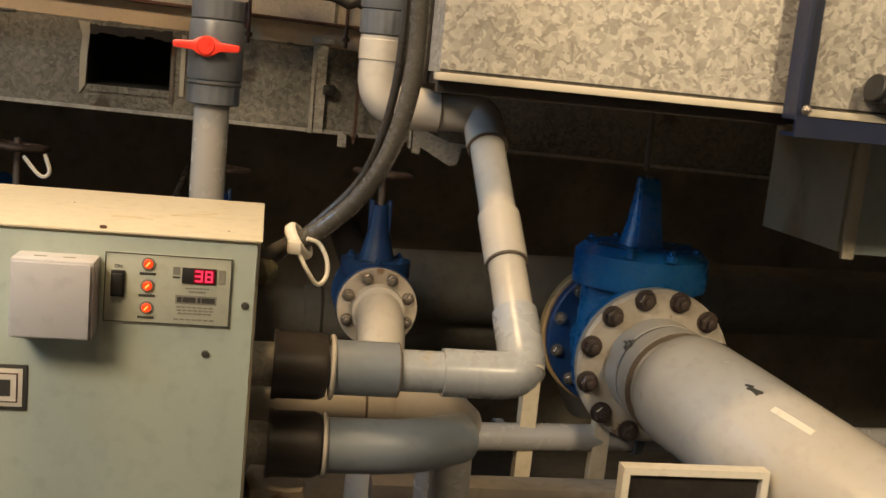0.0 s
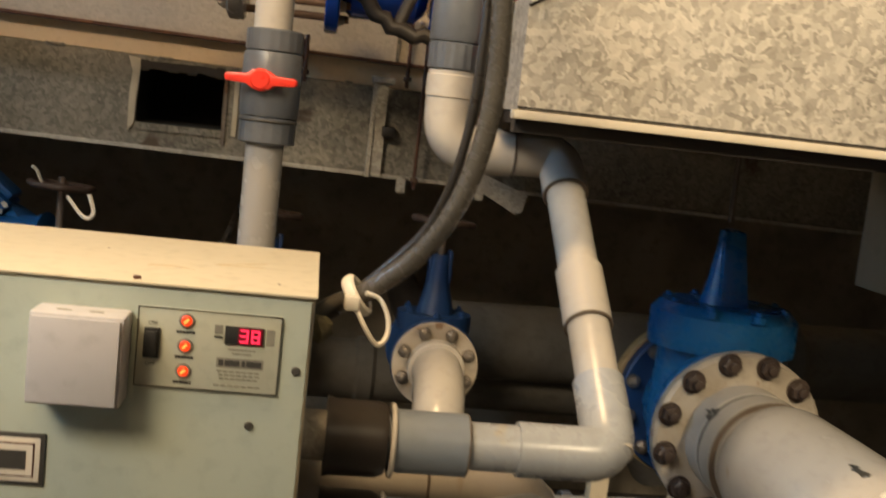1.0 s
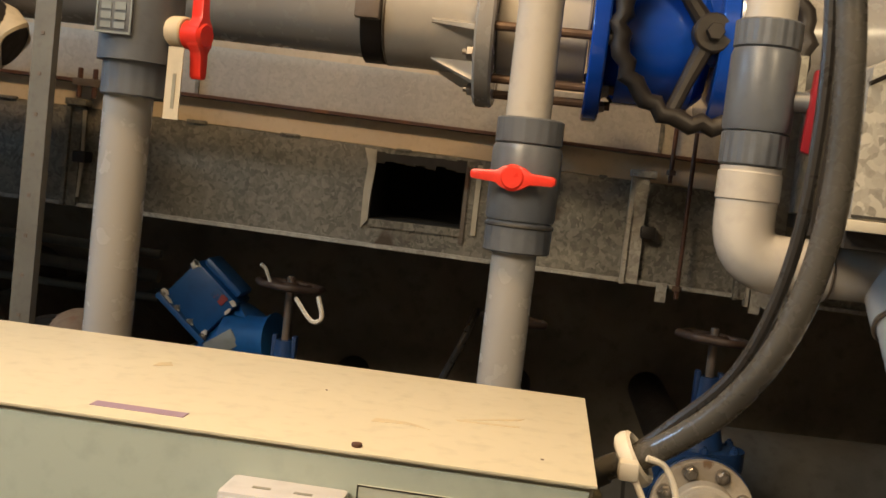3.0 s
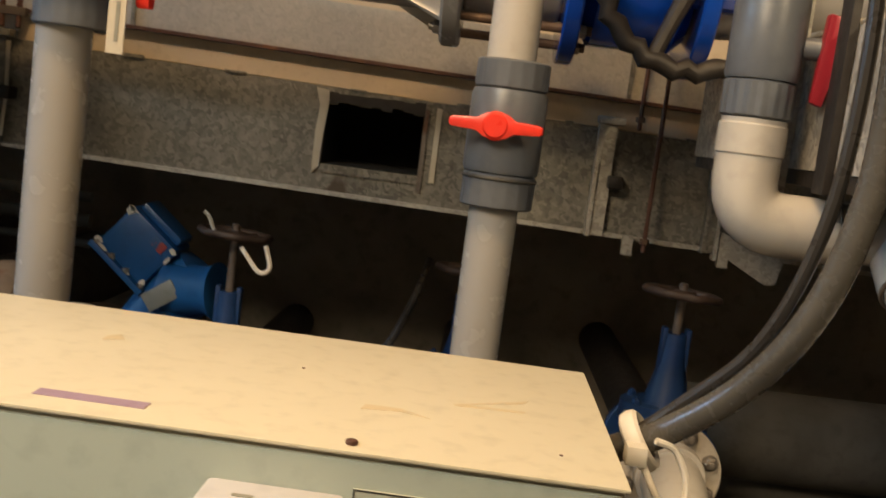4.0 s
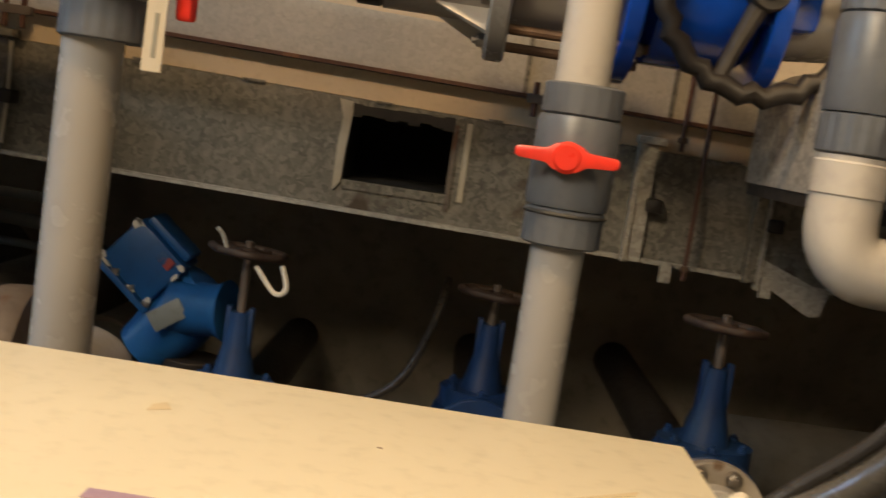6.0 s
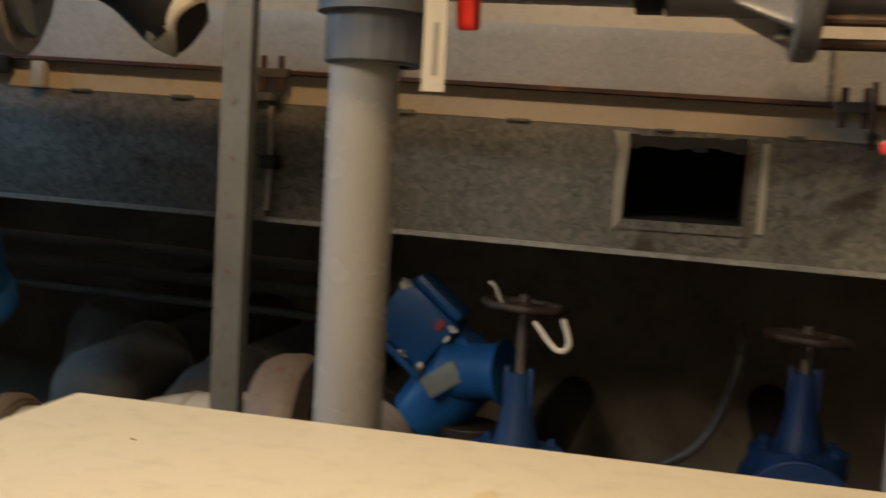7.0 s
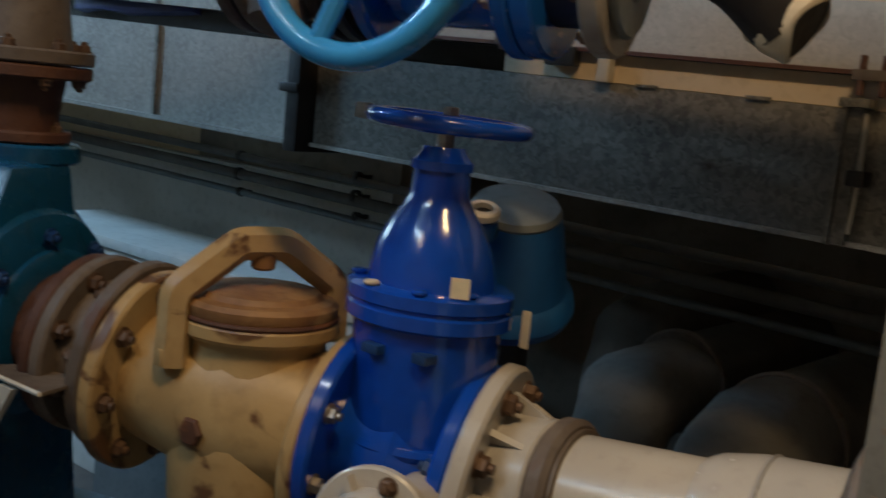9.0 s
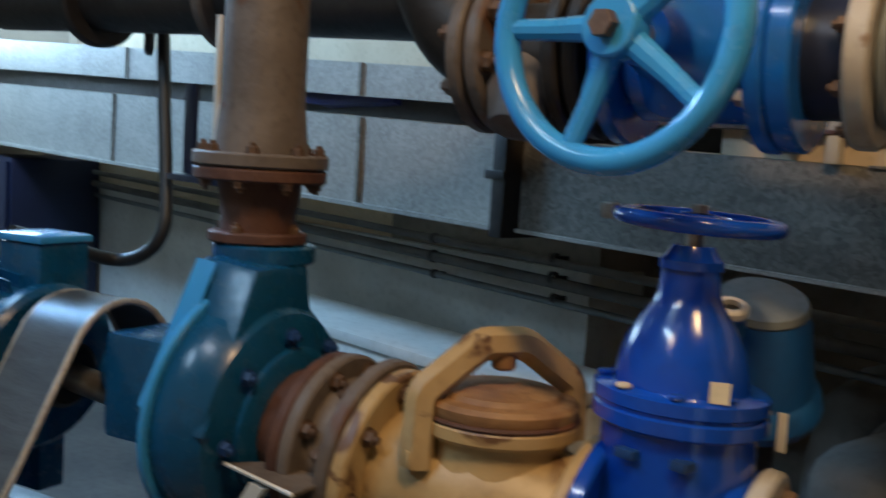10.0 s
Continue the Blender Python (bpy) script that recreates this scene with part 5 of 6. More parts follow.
for k in range(8):
    a = 0.2 + 2 * math.pi * k / 8
    part("stud", cyl((-0.20, GY + 0.12 * math.sin(a), GZ - 0.12 * math.cos(a)), (1, 0, 0), 0.0075, 0.22, 0.001, 10), M_RUSTBOLT, bf)
part("flange", ring((-0.026, GY, GZ), (1, 0, 0), 0.148, 0.026, 0.06, 0.003), M_BLUE, bf)
part("body", cyl((0.001, GY, GZ), (1, 0, 0), 0.115, 0.16, 0.02, 36), M_BLUE, bf)
part("rear_flange", ring((0.165, GY, GZ), (1, 0, 0), 0.148, 0.026, 0.06, 0.003), M_BLUE, bf)
bolts(bf, M_STEEL, (0.001, GY, GZ), (1, 0, 0), 0.122, 8, 0.010, 0.2)
part("gear_box", box((0.06, 0.945 - 0.02, GZ - 0.05), (0.24, 0.945 + 0.05, GZ + 0.08), 0.02), M_BLUE, bf)
part("shaft", cyl((0.153, 0.95, 1.462), (0, -1, 0), 0.018, 0.07), M_DARKIRON, bf)
handwheel(bf, "handwheel", (0.153, 0.885, 1.462), (0.05, -1, 0), 0.138, 0.0145, 3, M_DARKIRON, 0.03, 22, "black knurled handwheel", 0.15, nut=M_DARKIRON)
upr = thing("overhead_pipe_tail", (0.8, GY, GZ), "large grey plastic pipe beyond the valve", "pipe")
part("pipe", tube([(0.192, GY, GZ), (2.35, GY + 0.1, GZ + 0.22)], 0.083, 30), M_PVCMID, upr)

# channel strut upright
sx, sy = -0.6945, 0.50
su = thing("channel_upright", (sx, sy, 0), "perforated zinc channel upright standing beside the riser", "strut")
u_sec = [(-0.0132, 0.0), (0.0132, 0.0), (0.0132, 0.015), (0.0112, 0.015), (0.0112, 0.002), (-0.0112, 0.002), (-0.0112, 0.015), (-0.0132, 0.015)]
ch = prism(u_sec, 0.0, ZC - 0.001)
ch.transform(Matrix(((1, 0, 0, sx), (0, 0, 1, sy), (0, 1, 0, 0), (0, 0, 0, 1))))
part("channel", ch, M_STRUT, su)
for k in range(22):
    part("slot", box((sx - 0.003, sy - 0.0012, 0.62 + 0.05 * k), (sx + 0.001, sy - 0.0002, 0.6245 + 0.05 * k)), M_RUSTGREY, su)

# ---- pump line at the far end ----
G0 = Vector((-1.340, 0.757, 0.755))
AX = (Vector((-2.04, 0.511, 0.835)) - G0).normalized()      # from the gate valve towards the pump
UPV = Vector((0, 0, 1))
SIDE = AX.cross(UPV).normalized()


def on(k, side=0.0, up=0.0):
    return G0 + AX * k + SIDE * side + UPV * up


gv = thing("blue_gate_valve", (G0.x, G0.y, 0.6), "glossy royal blue gate valve with a blue handwheel", "valve")
part("body", join(lathe([(0, -0.10), (0.082, -0.10), (0.085, -0.06), (0.105, 0), (0.085, 0.06), (0.082, 0.10), (0, 0.10)], 40, align(G0, AX)),
                  lathe([(0, 0), (0.097, 0), (0.103, 0.03), (0.101, 0.185), (0, 0.185)], 40, Matrix.Translation(G0) @ Matrix.Diagonal((1, 0.85, 1, 1)))), M_BLUE, gv)
part("belt", lathe([(0.08, 0.018), (0.108, 0.02), (0.112, 0.028), (0.108, 0.036), (0.08, 0.038)], 40, Matrix.Translation(G0) @ Matrix.Diagonal((1, 0.87, 1, 1)), closed=True), M_BLUE, gv)
for s, q in ((-1, 0.066), (1, 0.083)):
    part("flange", ring(on(s * q), AX * s, 0.143, 0.022, 0.07, 0.004), M_BLUE, gv)
part("bonnet_flange", join(lathe([(0, 0.180), (0.107, 0.180), (0.113, 0.184), (0.113, 0.200), (0.109, 0.203), (0.109, 0.206), (0.113, 0.209), (0.113, 0.224), (0.106, 0.228), (0, 0.228)], 44, Matrix.Translation(G0) @ Matrix.Diagonal((1, 0.88, 1, 1)))), M_BLUE, gv)
part("bonnet", lathe([(0, 0.226), (0.088, 0.226), (0.086, 0.248), (0.077, 0.280), (0.062, 0.307), (0.048, 0.326), (0.040, 0.342), (0.037, 0.385), (0, 0.39)], 40, Matrix.Translation(G0) @ Matrix.Diagonal((1, 0.85, 1, 1))), M_BLUE, gv)
part("gland", lathe([(0, 0.372), (0.040, 0.373), (0.040, 0.384), (0.033, 0.39), (0.026, 0.402), (0, 0.402)], 24, Matrix.Translation(G0)), M_BLUE, gv)
part("stem", cyl(G0 + Vector((0, 0, 0.400)), (0, 0, 1), 0.0115, 0.040, 0.002, 8), M_STEEL, gv)
part("bolt_recess", box((-0.018, -0.100, 0.146), (0.010, -0.078, 0.158), 0.002, Matrix.Translation(G0)), M_BLUEDULL, gv)
part("bolt_recess", box((0.052, -0.085, 0.146), (0.075, -0.062, 0.158), 0.002, Matrix.Translation(G0)), M_BLUEDULL, gv)
for x, y in ((-0.085, -0.045), (-0.02, -0.088), (0.05, -0.078), (0.09, -0.03)):
    part("bolt_plug", cyl(G0 + Vector((x, y, 0.228)), (0, 0, 1), 0.010, 0.006, 0.002, 14), M_TAPE if abs(x + 0.02) < 0.01 else M_BLUE, gv)
part("sticker", box((-0.0115, -0.001, 0), (0.0115, 0.001, 0.025), 0, Matrix.Translation((-1.250, 0.705, 0.984)) @ Matrix.Rotation(radians(40), 4, "Z")), M_PAPER, gv, "cream paper sticker")
handwheel(gv, "handwheel", G0 + Vector((0.005, 0.0, 0.432)), (0.03, 0.02, 1), 0.096, 0.0105, 3, M_BLUE, 0.024, 0, "royal blue handwheel", 0.5)
part("knob", box((-0.011, -0.009, -0.008), (0.011, 0.009, 0.012), 0.004, Matrix.Translation((-1.420, 0.692, 1.190))), M_STEEL, gv, "bright steel grip")
bolts(gv, M_STEEL, on(0.083), -AX, 0.12, 8, 0.011, 0.3)
bolts(gv, M_BLUEDULL, on(-0.066), AX, 0.12, 8, 0.011, 0.3)

# grey pipe leading away from the gate valve
gp = thing("grey_discharge_pipe", on(-0.2), "light grey plastic pipe with a ribbed flange", "pipe")
part("flange", ring(on(-0.089), -AX, 0.150, 0.026, 0.06, 0.005), M_PVC, gp)
bolts(gp, M_RUSTBOLT, on(-0.115), -AX, 0.12, 8, 0.0135, 0.3)
DX = Vector((0.985, 0.115, 0.085)).normalized()          # the pipe's way on from the flange
F0 = on(-0.114)


def dn(k):
    return F0 + DX * k


for k in range(8):
    a = 2 * math.pi * (k + 0.5) / 8 + 0.3
    rib = hexa([(0.086, -0.005, 0.0), (0.128, -0.005, 0.0), (0.128, 0.005, 0.0), (0.086, 0.005, 0.0), (0.086, -0.004, 0.075), (0.090, -0.004, 0.075), (0.090, 0.004, 0.075), (0.086, 0.004, 0.075)])
    rib.transform(align(F0, DX) @ Matrix.Rotation(a, 4, "Z"))
    part("flange_rib", rib, M_PVC, gp)
part("hub", ring(dn(0.0), DX, 0.0915, 0.085, 0.06, 0.004), M_PVC, gp)
part("hub_ring", ring(dn(0.085), DX, 0.097, 0.03, 0.06, 0.007), M_RUSTGREY, gp, "dirty brown grey ring")
part("cement_line", ring(dn(0.115), DX, 0.0865, 0.006, 0.06, 0.001), M_CEMENT, gp)
part("pipe", tube([dn(0.0), dn(0.462), dn(0.466) + Vector((0, 0.33, -0.05)), dn(0.466) + Vector((0, 0.38, -0.78))], 0.080, 36, 0.05), M_PVC, gp)
part("socket", lathe([(0.06, 0.275), (0.083, 0.275), (0.090, 0.290), (0.097, 0.335), (0.098, 0.43), (0.06, 0.43)], 36, align(F0, DX), closed=True), M_PVC, gp)
part("socket_lip", ring(dn(0.345), DX, 0.0995, 0.006, 0.06, 0.002), M_PVCMID, gp)
part("dark_band", lathe([(0.09, 0.435), (0.120, 0.437), (0.140, 0.447), (0.146, 0.462), (0.146, 0.492), (0.138, 0.505), (0.09, 0.507)], 44, align(F0, DX), closed=True), M_RUSTGREY, gp, "broad dirty brown band")
tee = thing("branch_flange", on(-0.16, 0, -0.2), "small grey plastic flange on a branch facing the walkway", "flange")
TD = Vector((0.30, -0.90, 0.12)).normalized()
TC = Vector((-1.205, 0.545, 0.752))
part("flange", ring(TC, TD, 0.072, 0.016, 0.02, 0.003), M_PVC, tee)
part("hub", lathe([(0.02, -0.03), (0.045, -0.03), (0.05, 0.016), (0.046, 0.05), (0.025, 0.05)], 28, align(TC, TD), closed=True), M_PVC, tee)
part("core", cyl(TC - TD * 0.05, TD, 0.03, 0.08), M_UNION, tee)
for k in range(4):
    rib = box((0.046, -0.004, 0.016), (0.066, 0.004, 0.03), 0, align(TC, TD) @ Matrix.Rotation(k * math.pi / 2 + 0.5, 4, "Z"))
    part("rib", rib, M_PVC, tee)
bolts(tee, M_RUSTBOLT, TC + TD * 0.016, TD, 0.056, 4, 0.009, 1.3)
part("branch_pipe", tube([TC - TD * 0.02, TC - TD * 0.14], 0.04, 24), M_PVC, tee)

# ochre strainer with a clamp yoke
ys = thing("basket_strainer", on(0.24, 0, -0.2), "ochre cast iron basket strainer with a clamped rusty lid", "strainer")
YC = on(0.247, 0, -0.012)
part("body", join(lathe([(0, -0.13), (0.090, -0.13), (0.105, -0.07), (0.122, 0), (0.108, 0.07), (0.092, 0.165), (0, 0.165)], 40, align(YC, AX)),
                  lathe([(0, -0.24), (0.08, -0.235), (0.108, -0.16), (0.116, 0), (0.098, 0.07), (0.094, 0.095), (0.100, 0.108), (0, 0.108)], 40, Matrix.Translation(YC))), M_TAN, ys)
part("inlet_flange", ring(YC + AX * 0.160, AX, 0.146, 0.024, 0.06, 0.004), M_TAN, ys)
bolts(ys, M_RUSTBOLT, YC + AX * 0.160, -AX, 0.12, 8, 0.012, 0.15)
part("outlet_flange", ring(YC - AX * 0.141, AX, 0.141, 0.02, 0.06, 0.004), M_TAN, ys)
part("rim", lathe([(0, 0.106), (0.106, 0.107), (0.110, 0.112), (0.110, 0.126), (0.105, 0.132), (0, 0.132)], 44, Matrix.Translation(YC)), M_TAN, ys)
lid = part("lid", lathe([(0, 0.1325), (0.103, 0.1325), (0.107, 0.139), (0.107, 0.150), (0.101, 0.156), (0.085, 0.158), (0.08, 0.165), (0.04, 0.169), (0, 0.170)], 44, Matrix.Translation(YC)), M_TANRUST, ys, "rusted ochre lid")
part("drip_ring", torus(0.106, 0.004, 44, 8, Matrix.Translation(YC + Vector((0, 0, 0.1325)))), M_RUST, ys)
YM = Matrix.Translation(YC) @ Matrix.Rotation(math.atan2(AX.y, AX.x) + radians(54), 4, "Z")
arch = [(0.120, 0.0, 0.065), (0.118, 0.0, 0.165), (0.035, 0.0, 0.228), (-0.030, 0.0, 0.228), (-0.112, 0.0, 0.170), (-0.114, 0.0, 0.090)]
yoke = tube(rounded(arch, 0.012, 3), 0.023, 6)
yoke.transform(YM)
part("clamp_yoke", yoke, M_TAN, ys, "ochre clamp yoke over the lid")
part("screw_boss", cyl(YC + Vector((0, 0, 0.192)), (0, 0, 1), 0.017, 0.035, 0.004, 16), M_TANRUST, ys)
part("lug", box((-0.012, -0.014, 0.066), (0.006, 0.014, 0.090), 0.005, YM @ Matrix.Translation((0.135, 0, 0))), M_TAN, ys)
part("drain_plug", cyl(YC + Vector((0.02, -0.104, -0.01)), (0.1, -1, 0), 0.02, 0.02, 0.003, 6), M_RUST, ys)

# brown spool between strainer and pump
sp = thing("rusted_spool", on(0.42), "rust brown flanged spool between strainer and pump", "pipe")
part("flange", ring(on(0.432), AX, 0.142, 0.024, 0.06, 0.004), M_RUSTGREY, sp)
bolts(sp, M_RUSTBOLT, on(0.456), AX, 0.12, 8, 0.012, 0.15)
part("barrel", lathe([(0.0, 0.45), (0.092, 0.45), (0.100, 0.47), (0.100, 0.505), (0.0, 0.505)], 36, align(G0, AX)), M_RUSTGREY, sp)
part("flange", ring(on(0.505), AX, 0.132, 0.022, 0.06, 0.004), M_RUSTGREY, sp)
part("flange", ring(on(0.528), AX, 0.128, 0.022, 0.06, 0.004), M_RUST, sp)
bolts(sp, M_RUSTBOLT, on(0.505), -AX, 0.11, 8, 0.012, 0.4)
part("reducer", lathe([(0, 0.549), (0.105, 0.549), (0.088, 0.58), (0.085, 0.62), (0, 0.62)], 36, align(G0, AX)), M_RUST, sp)

# pump
PC = on(0.685)
pm = thing("circulation_pump", (PC.x, PC.y, 0.45), "teal blue centrifugal pump on a steel base", "pump")
part("volute", lathe([(0, -0.075), (0.11, -0.072), (0.165, -0.05), (0.186, -0.012), (0.186, 0.03), (0.17, 0.055), (0.12, 0.065), (0, 0.065)], 48, align(PC, AX) @ Matrix.Translation((0, 0, 0.0))), M_TEAL, pm)
# pale rim and outlet edge paint the cool light's glint on the casing
part("volute_rim", ring(PC + AX * 0.03, AX, 0.198, 0.014, 0.1, 0.003), M_SKYBLUE, pm, "casing rim painted pale as a highlight")
part("outlet", hexa([tuple(PC + v) for v in (SIDE * -0.175 + AX * -0.06, SIDE * 0.10 + AX * -0.06, SIDE * 0.10 + AX * 0.055, SIDE * -0.175 + AX * 0.055,
                                             SIDE * -0.062 + AX * -0.055 + UPV * 0.235, SIDE * 0.062 + AX * -0.055 + UPV * 0.235, SIDE * 0.062 + AX * 0.055 + UPV * 0.235, SIDE * -0.062 + AX * 0.055 + UPV * 0.235)], 0.012), M_TEAL, pm)
part("outlet_edge", hexa([tuple(PC + AX * a + SIDE * b + UPV * c) for c in (0.0, 0.006) for a, b, c in ((0.02, -0.182, 0.02 + c), (0.058, -0.182, 0.02 + c), (0.058, -0.070, 0.225 + c), (0.02, -0.070, 0.225 + c))]), M_SKYBLUE, pm, "edge painted bright as a reflection")
part("outlet_flange", cyl((-2.025, 0.57, 1.055), (0, 0, 1), 0.082, 0.03, 0.004, 36), M_TEAL, pm)
part("suction_cover", lathe([(0, -0.09), (0.10, -0.088), (0.118, -0.078), (0.118, -0.070), (0, -0.07)], 36, align(PC, AX)), M_TEAL, pm)
bolts(pm, M_BLUEDULL, PC - AX * 0.070, -AX, 0.138, 8, 0.011, 0.1)
part("drain_cock", join(cyl(PC - AX * 0.07 + SIDE * 0.135 + UPV * 0.0, SIDE + Vector((0, 0, 0.3)), 0.012, 0.05), cyl(PC - AX * 0.07 + SIDE * 0.17 + UPV * 0.01, -AX, 0.011, 0.05), box((-0.02, -0.008, -0.04), (0.02, 0.008, 0.012), 0.004, Matrix.Translation(PC - AX * 0.12 + SIDE * 0.17))), M_RUST, pm)
part("foot", hexa([tuple(PC + v) for v in (SIDE * -0.12 + AX * -0.05 + UPV * -0.37, SIDE * 0.12 + AX * -0.05 + UPV * -0.37, SIDE * 0.12 + AX * 0.05 + UPV * -0.37, SIDE * -0.12 + AX * 0.05 + UPV * -0.37,
                                           SIDE * -0.10 + AX * -0.04 + UPV * -0.08, SIDE * 0.10 + AX * -0.04 + UPV * -0.08, SIDE * 0.10 + AX * 0.04 + UPV * -0.08, SIDE * -0.10 + AX * 0.04 + UPV * -0.08)], 0.01), M_TEAL, pm)
part("bearing_bracket", lathe([(0, 0.065), (0.11, 0.065), (0.085, 0.13), (0.06, 0.16), (0.06, 0.27), (0, 0.27)], 32, align(PC, AX)), M_TEAL, pm)
part("bracket_block", box((-0.06, -0.07, -0.10), (0.06, 0.07, 0.075), 0.012, Matrix.Translation(PC + AX * 0.19) @ Matrix.Rotation(math.atan2(AX.y, AX.x), 4, "Z")), M_TEAL, pm)

# coupling guard, motor and base
mg = thing("coupling_guard", tuple(PC + AX * 0.36 + UPV * -0.37), "arched grey sheet steel guard over the coupling", "guard")
gm = Matrix.Translation(PC + AX * 0.35 - UPV * 0.015) @ Matrix.Rotation(math.atan2(AX.y, AX.x), 4, "Z")
gb = bmesh.new()
sec = [(-0.35, -0.36), (-0.20, -0.12)] + [(0.115 * math.cos(math.pi - math.pi * k / 14), -0.005 + 0.115 * math.sin(math.pi - math.pi * k / 14)) for k in range(2, 13)] + [(0.20, -0.12), (0.35, -0.36)]
rows = []
for x in (-0.065, 0.065):
    for off in (0.0, 0.004):
        rows.append([gb.verts.new((x, y * (1 + off / 0.12), z + (off if z > 0 else 0))) for y, z in sec])
for a, b in ((0, 2), (1, 3), (0, 1), (2, 3)):
    for i in range(len(sec) - 1):
        gb.faces.new((rows[a][i], rows[a][i + 1], rows[b][i + 1], rows[b][i]))
gb.transform(gm)
part("arch", gb, M_SHEET, mg)
part("rolled_edge", tube([gm @ Vector((-0.066, y, z)) for y, z in sec], 0.006, 8), M_GALVLIGHT, mg)
part("rolled_edge", tube([gm @ Vector((0.066, y, z)) for y, z in sec], 0.006, 8), M_GALVLIGHT, mg)

MC = PC + AX * 0.745 + UPV * -0.06
mo = thing("electric_motor", tuple(MC + UPV * -0.37), "teal blue finned electric motor with a terminal box", "motor")
part("frame", cyl(MC - AX * 0.26, AX, 0.135, 0.46, 0.01, 40), M_TEAL, mo)
mm = align(MC, AX)
for k in range(36):
    part("fin", box((0.134, -0.0025, -0.22), (0.160, 0.0025, 0.18), 0, mm @ Matrix.Rotation(2 * math.pi * k / 36, 4, "Z")), M_TEAL, mo)
part("end_shield", cyl(MC - AX * 0.285, AX, 0.152, 0.04, 0.01, 40), M_TEAL, mo)
part("nose", cyl(MC - AX * 0.345, AX, 0.06, 0.065, 0.01, 24), M_DARKIRON, mo)
part("shaft", cyl(MC - AX * 0.50, AX, 0.025, 0.16, 0.002, 16), M_STEEL, mo)
tb = part("terminal_box", box((-0.055, -0.055, 0.125), (0.055, 0.055, 0.215), 0.008, Matrix.Translation(MC - AX * 0.225 + SIDE * 0.03) @ Matrix.Rotation(math.atan2(AX.y, AX.x), 4, "Z")), M_TEAL, mo)
# lid toned pale for the light on its top
part("box_lid", box((-0.060, -0.060, 0.216), (0.060, 0.060, 0.230), 0.005, Matrix.Translation(MC - AX * 0.225 + SIDE * 0.03) @ Matrix.Rotation(math.atan2(AX.y, AX.x), 4, "Z")), M_SKYBLUE, tb, "lid painted pale for the light on it")
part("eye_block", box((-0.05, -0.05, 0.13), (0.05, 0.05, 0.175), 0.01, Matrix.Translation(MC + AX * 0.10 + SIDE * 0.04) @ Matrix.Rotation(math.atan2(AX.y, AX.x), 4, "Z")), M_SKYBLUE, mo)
for s in (-1, 1):
    part("foot", box((-0.16, s * 0.115 - 0.03, -0.31), (0.12, s * 0.115 + 0.03, -0.10), 0.006, Matrix.Translation(MC) @ Matrix.Rotation(math.atan2(AX.y, AX.x), 4, "Z")), M_TEAL, mo)

ROTM = Matrix.Rotation(math.atan2(AX.y, AX.x), 4, "Z")
bs = thing("pump_base", (PC.x, PC.y, 0.0), "grey steel channel base frame under pump and motor", "base frame")
FB = Matrix.Translation((PC.x, PC.y, 0)) @ ROTM
for s in (-1, 1):
    part("rail", box((-0.3, s * 0.24 - 0.03, 0.36), (1.3, s * 0.24 + 0.03, 0.44), 0.006, FB), M_GUARD, bs)
for x in (-0.28, 0.0, 0.42, 0.72, 1.24):
    part("cross_member", box((x, -0.209, 0.365), (x + 0.07, 0.209, 0.436), 0.006, FB), M_GUARD, bs)
part("plinth", box((-0.35, -0.32, 0.0), (1.35, 0.32, 0.358), 0.01, FB), M_CONC, bs, "concrete plinth")
lf2 = thing("plastic_bucket", (-2.62, 0.20, 0.0), "blue plastic bucket with a white lid beside the motor", "bucket")
part("tub", lathe([(0, 0.0), (0.10, 0.0), (0.125, 0.68), (0.13, 0.69), (0, 0.69)], 32, Matrix.Translation((-2.62, 0.20, 0))), M_BLUE, lf2)
part("lid", lathe([(0, 0.691), (0.134, 0.691), (0.136, 0.70), (0.134, 0.722), (0.12, 0.728), (0, 0.728)], 32, Matrix.Translation((-2.62, 0.20, 0))), M_WHITE, lf2, "white lid")

# brown riser over the pump
rz = thing("brown_riser", (PC.x, PC.y, 1.09), "rust brown flanged riser over the pump", "pipe")
V = Vector((-2.033, 0.561, 0))
part("lower_flange", cyl(V + Vector((0, 0, 1.086)), (0, 0, 1), 0.079, 0.018, 0.003, 32), M_RUST, rz)
bolts(rz, M_RUSTBOLT, V + Vector((0, 0, 1.104)), (0, 0, 1), 0.066, 4, 0.009, 0.5)
part("spool", lathe([(0, 1.10), (0.060, 1.10), (0.060, 1.13), (0.068, 1.187), (0, 1.187)], 32, Matrix.Translation(V)), M_RUST, rz)
part("flange", cyl(V + Vector((0, 0, 1.184)), (0, 0, 1), 0.106, 0.020, 0.003, 40), M_RUST, rz)
part("flange", cyl(V + Vector((0, 0, 1.206)), (0, 0, 1), 0.108, 0.022, 0.003, 40), M_RUSTGREY, rz)
bolts(rz, M_RUSTBOLT, V + Vector((0, 0, 1.228)), (0, 0, 1), 0.092, 8, 0.010, 0.1)
bolts(rz, M_RUSTBOLT, V + Vector((0, 0, 1.184)), (0, 0, -1), 0.092, 8, 0.010, 0.1)
part("taper", lathe([(0, 1.228), (0.075, 1.228), (0.073, 1.25), (0.066, 1.31), (0.065, 3.095), (0, 3.095)], 36, Matrix.Translation(V)), M_RUSTGREY, rz)
# white strip added for the pale edge seen past the riser
part("white_strip", box((-0.006, -0.005, 1.24), (0.006, 0.005, 1.44), 0.001, Matrix.Translation(V + Vector((-0.052, -0.052, 0)))), M_WHITE, rz, "white strip added beside the riser")

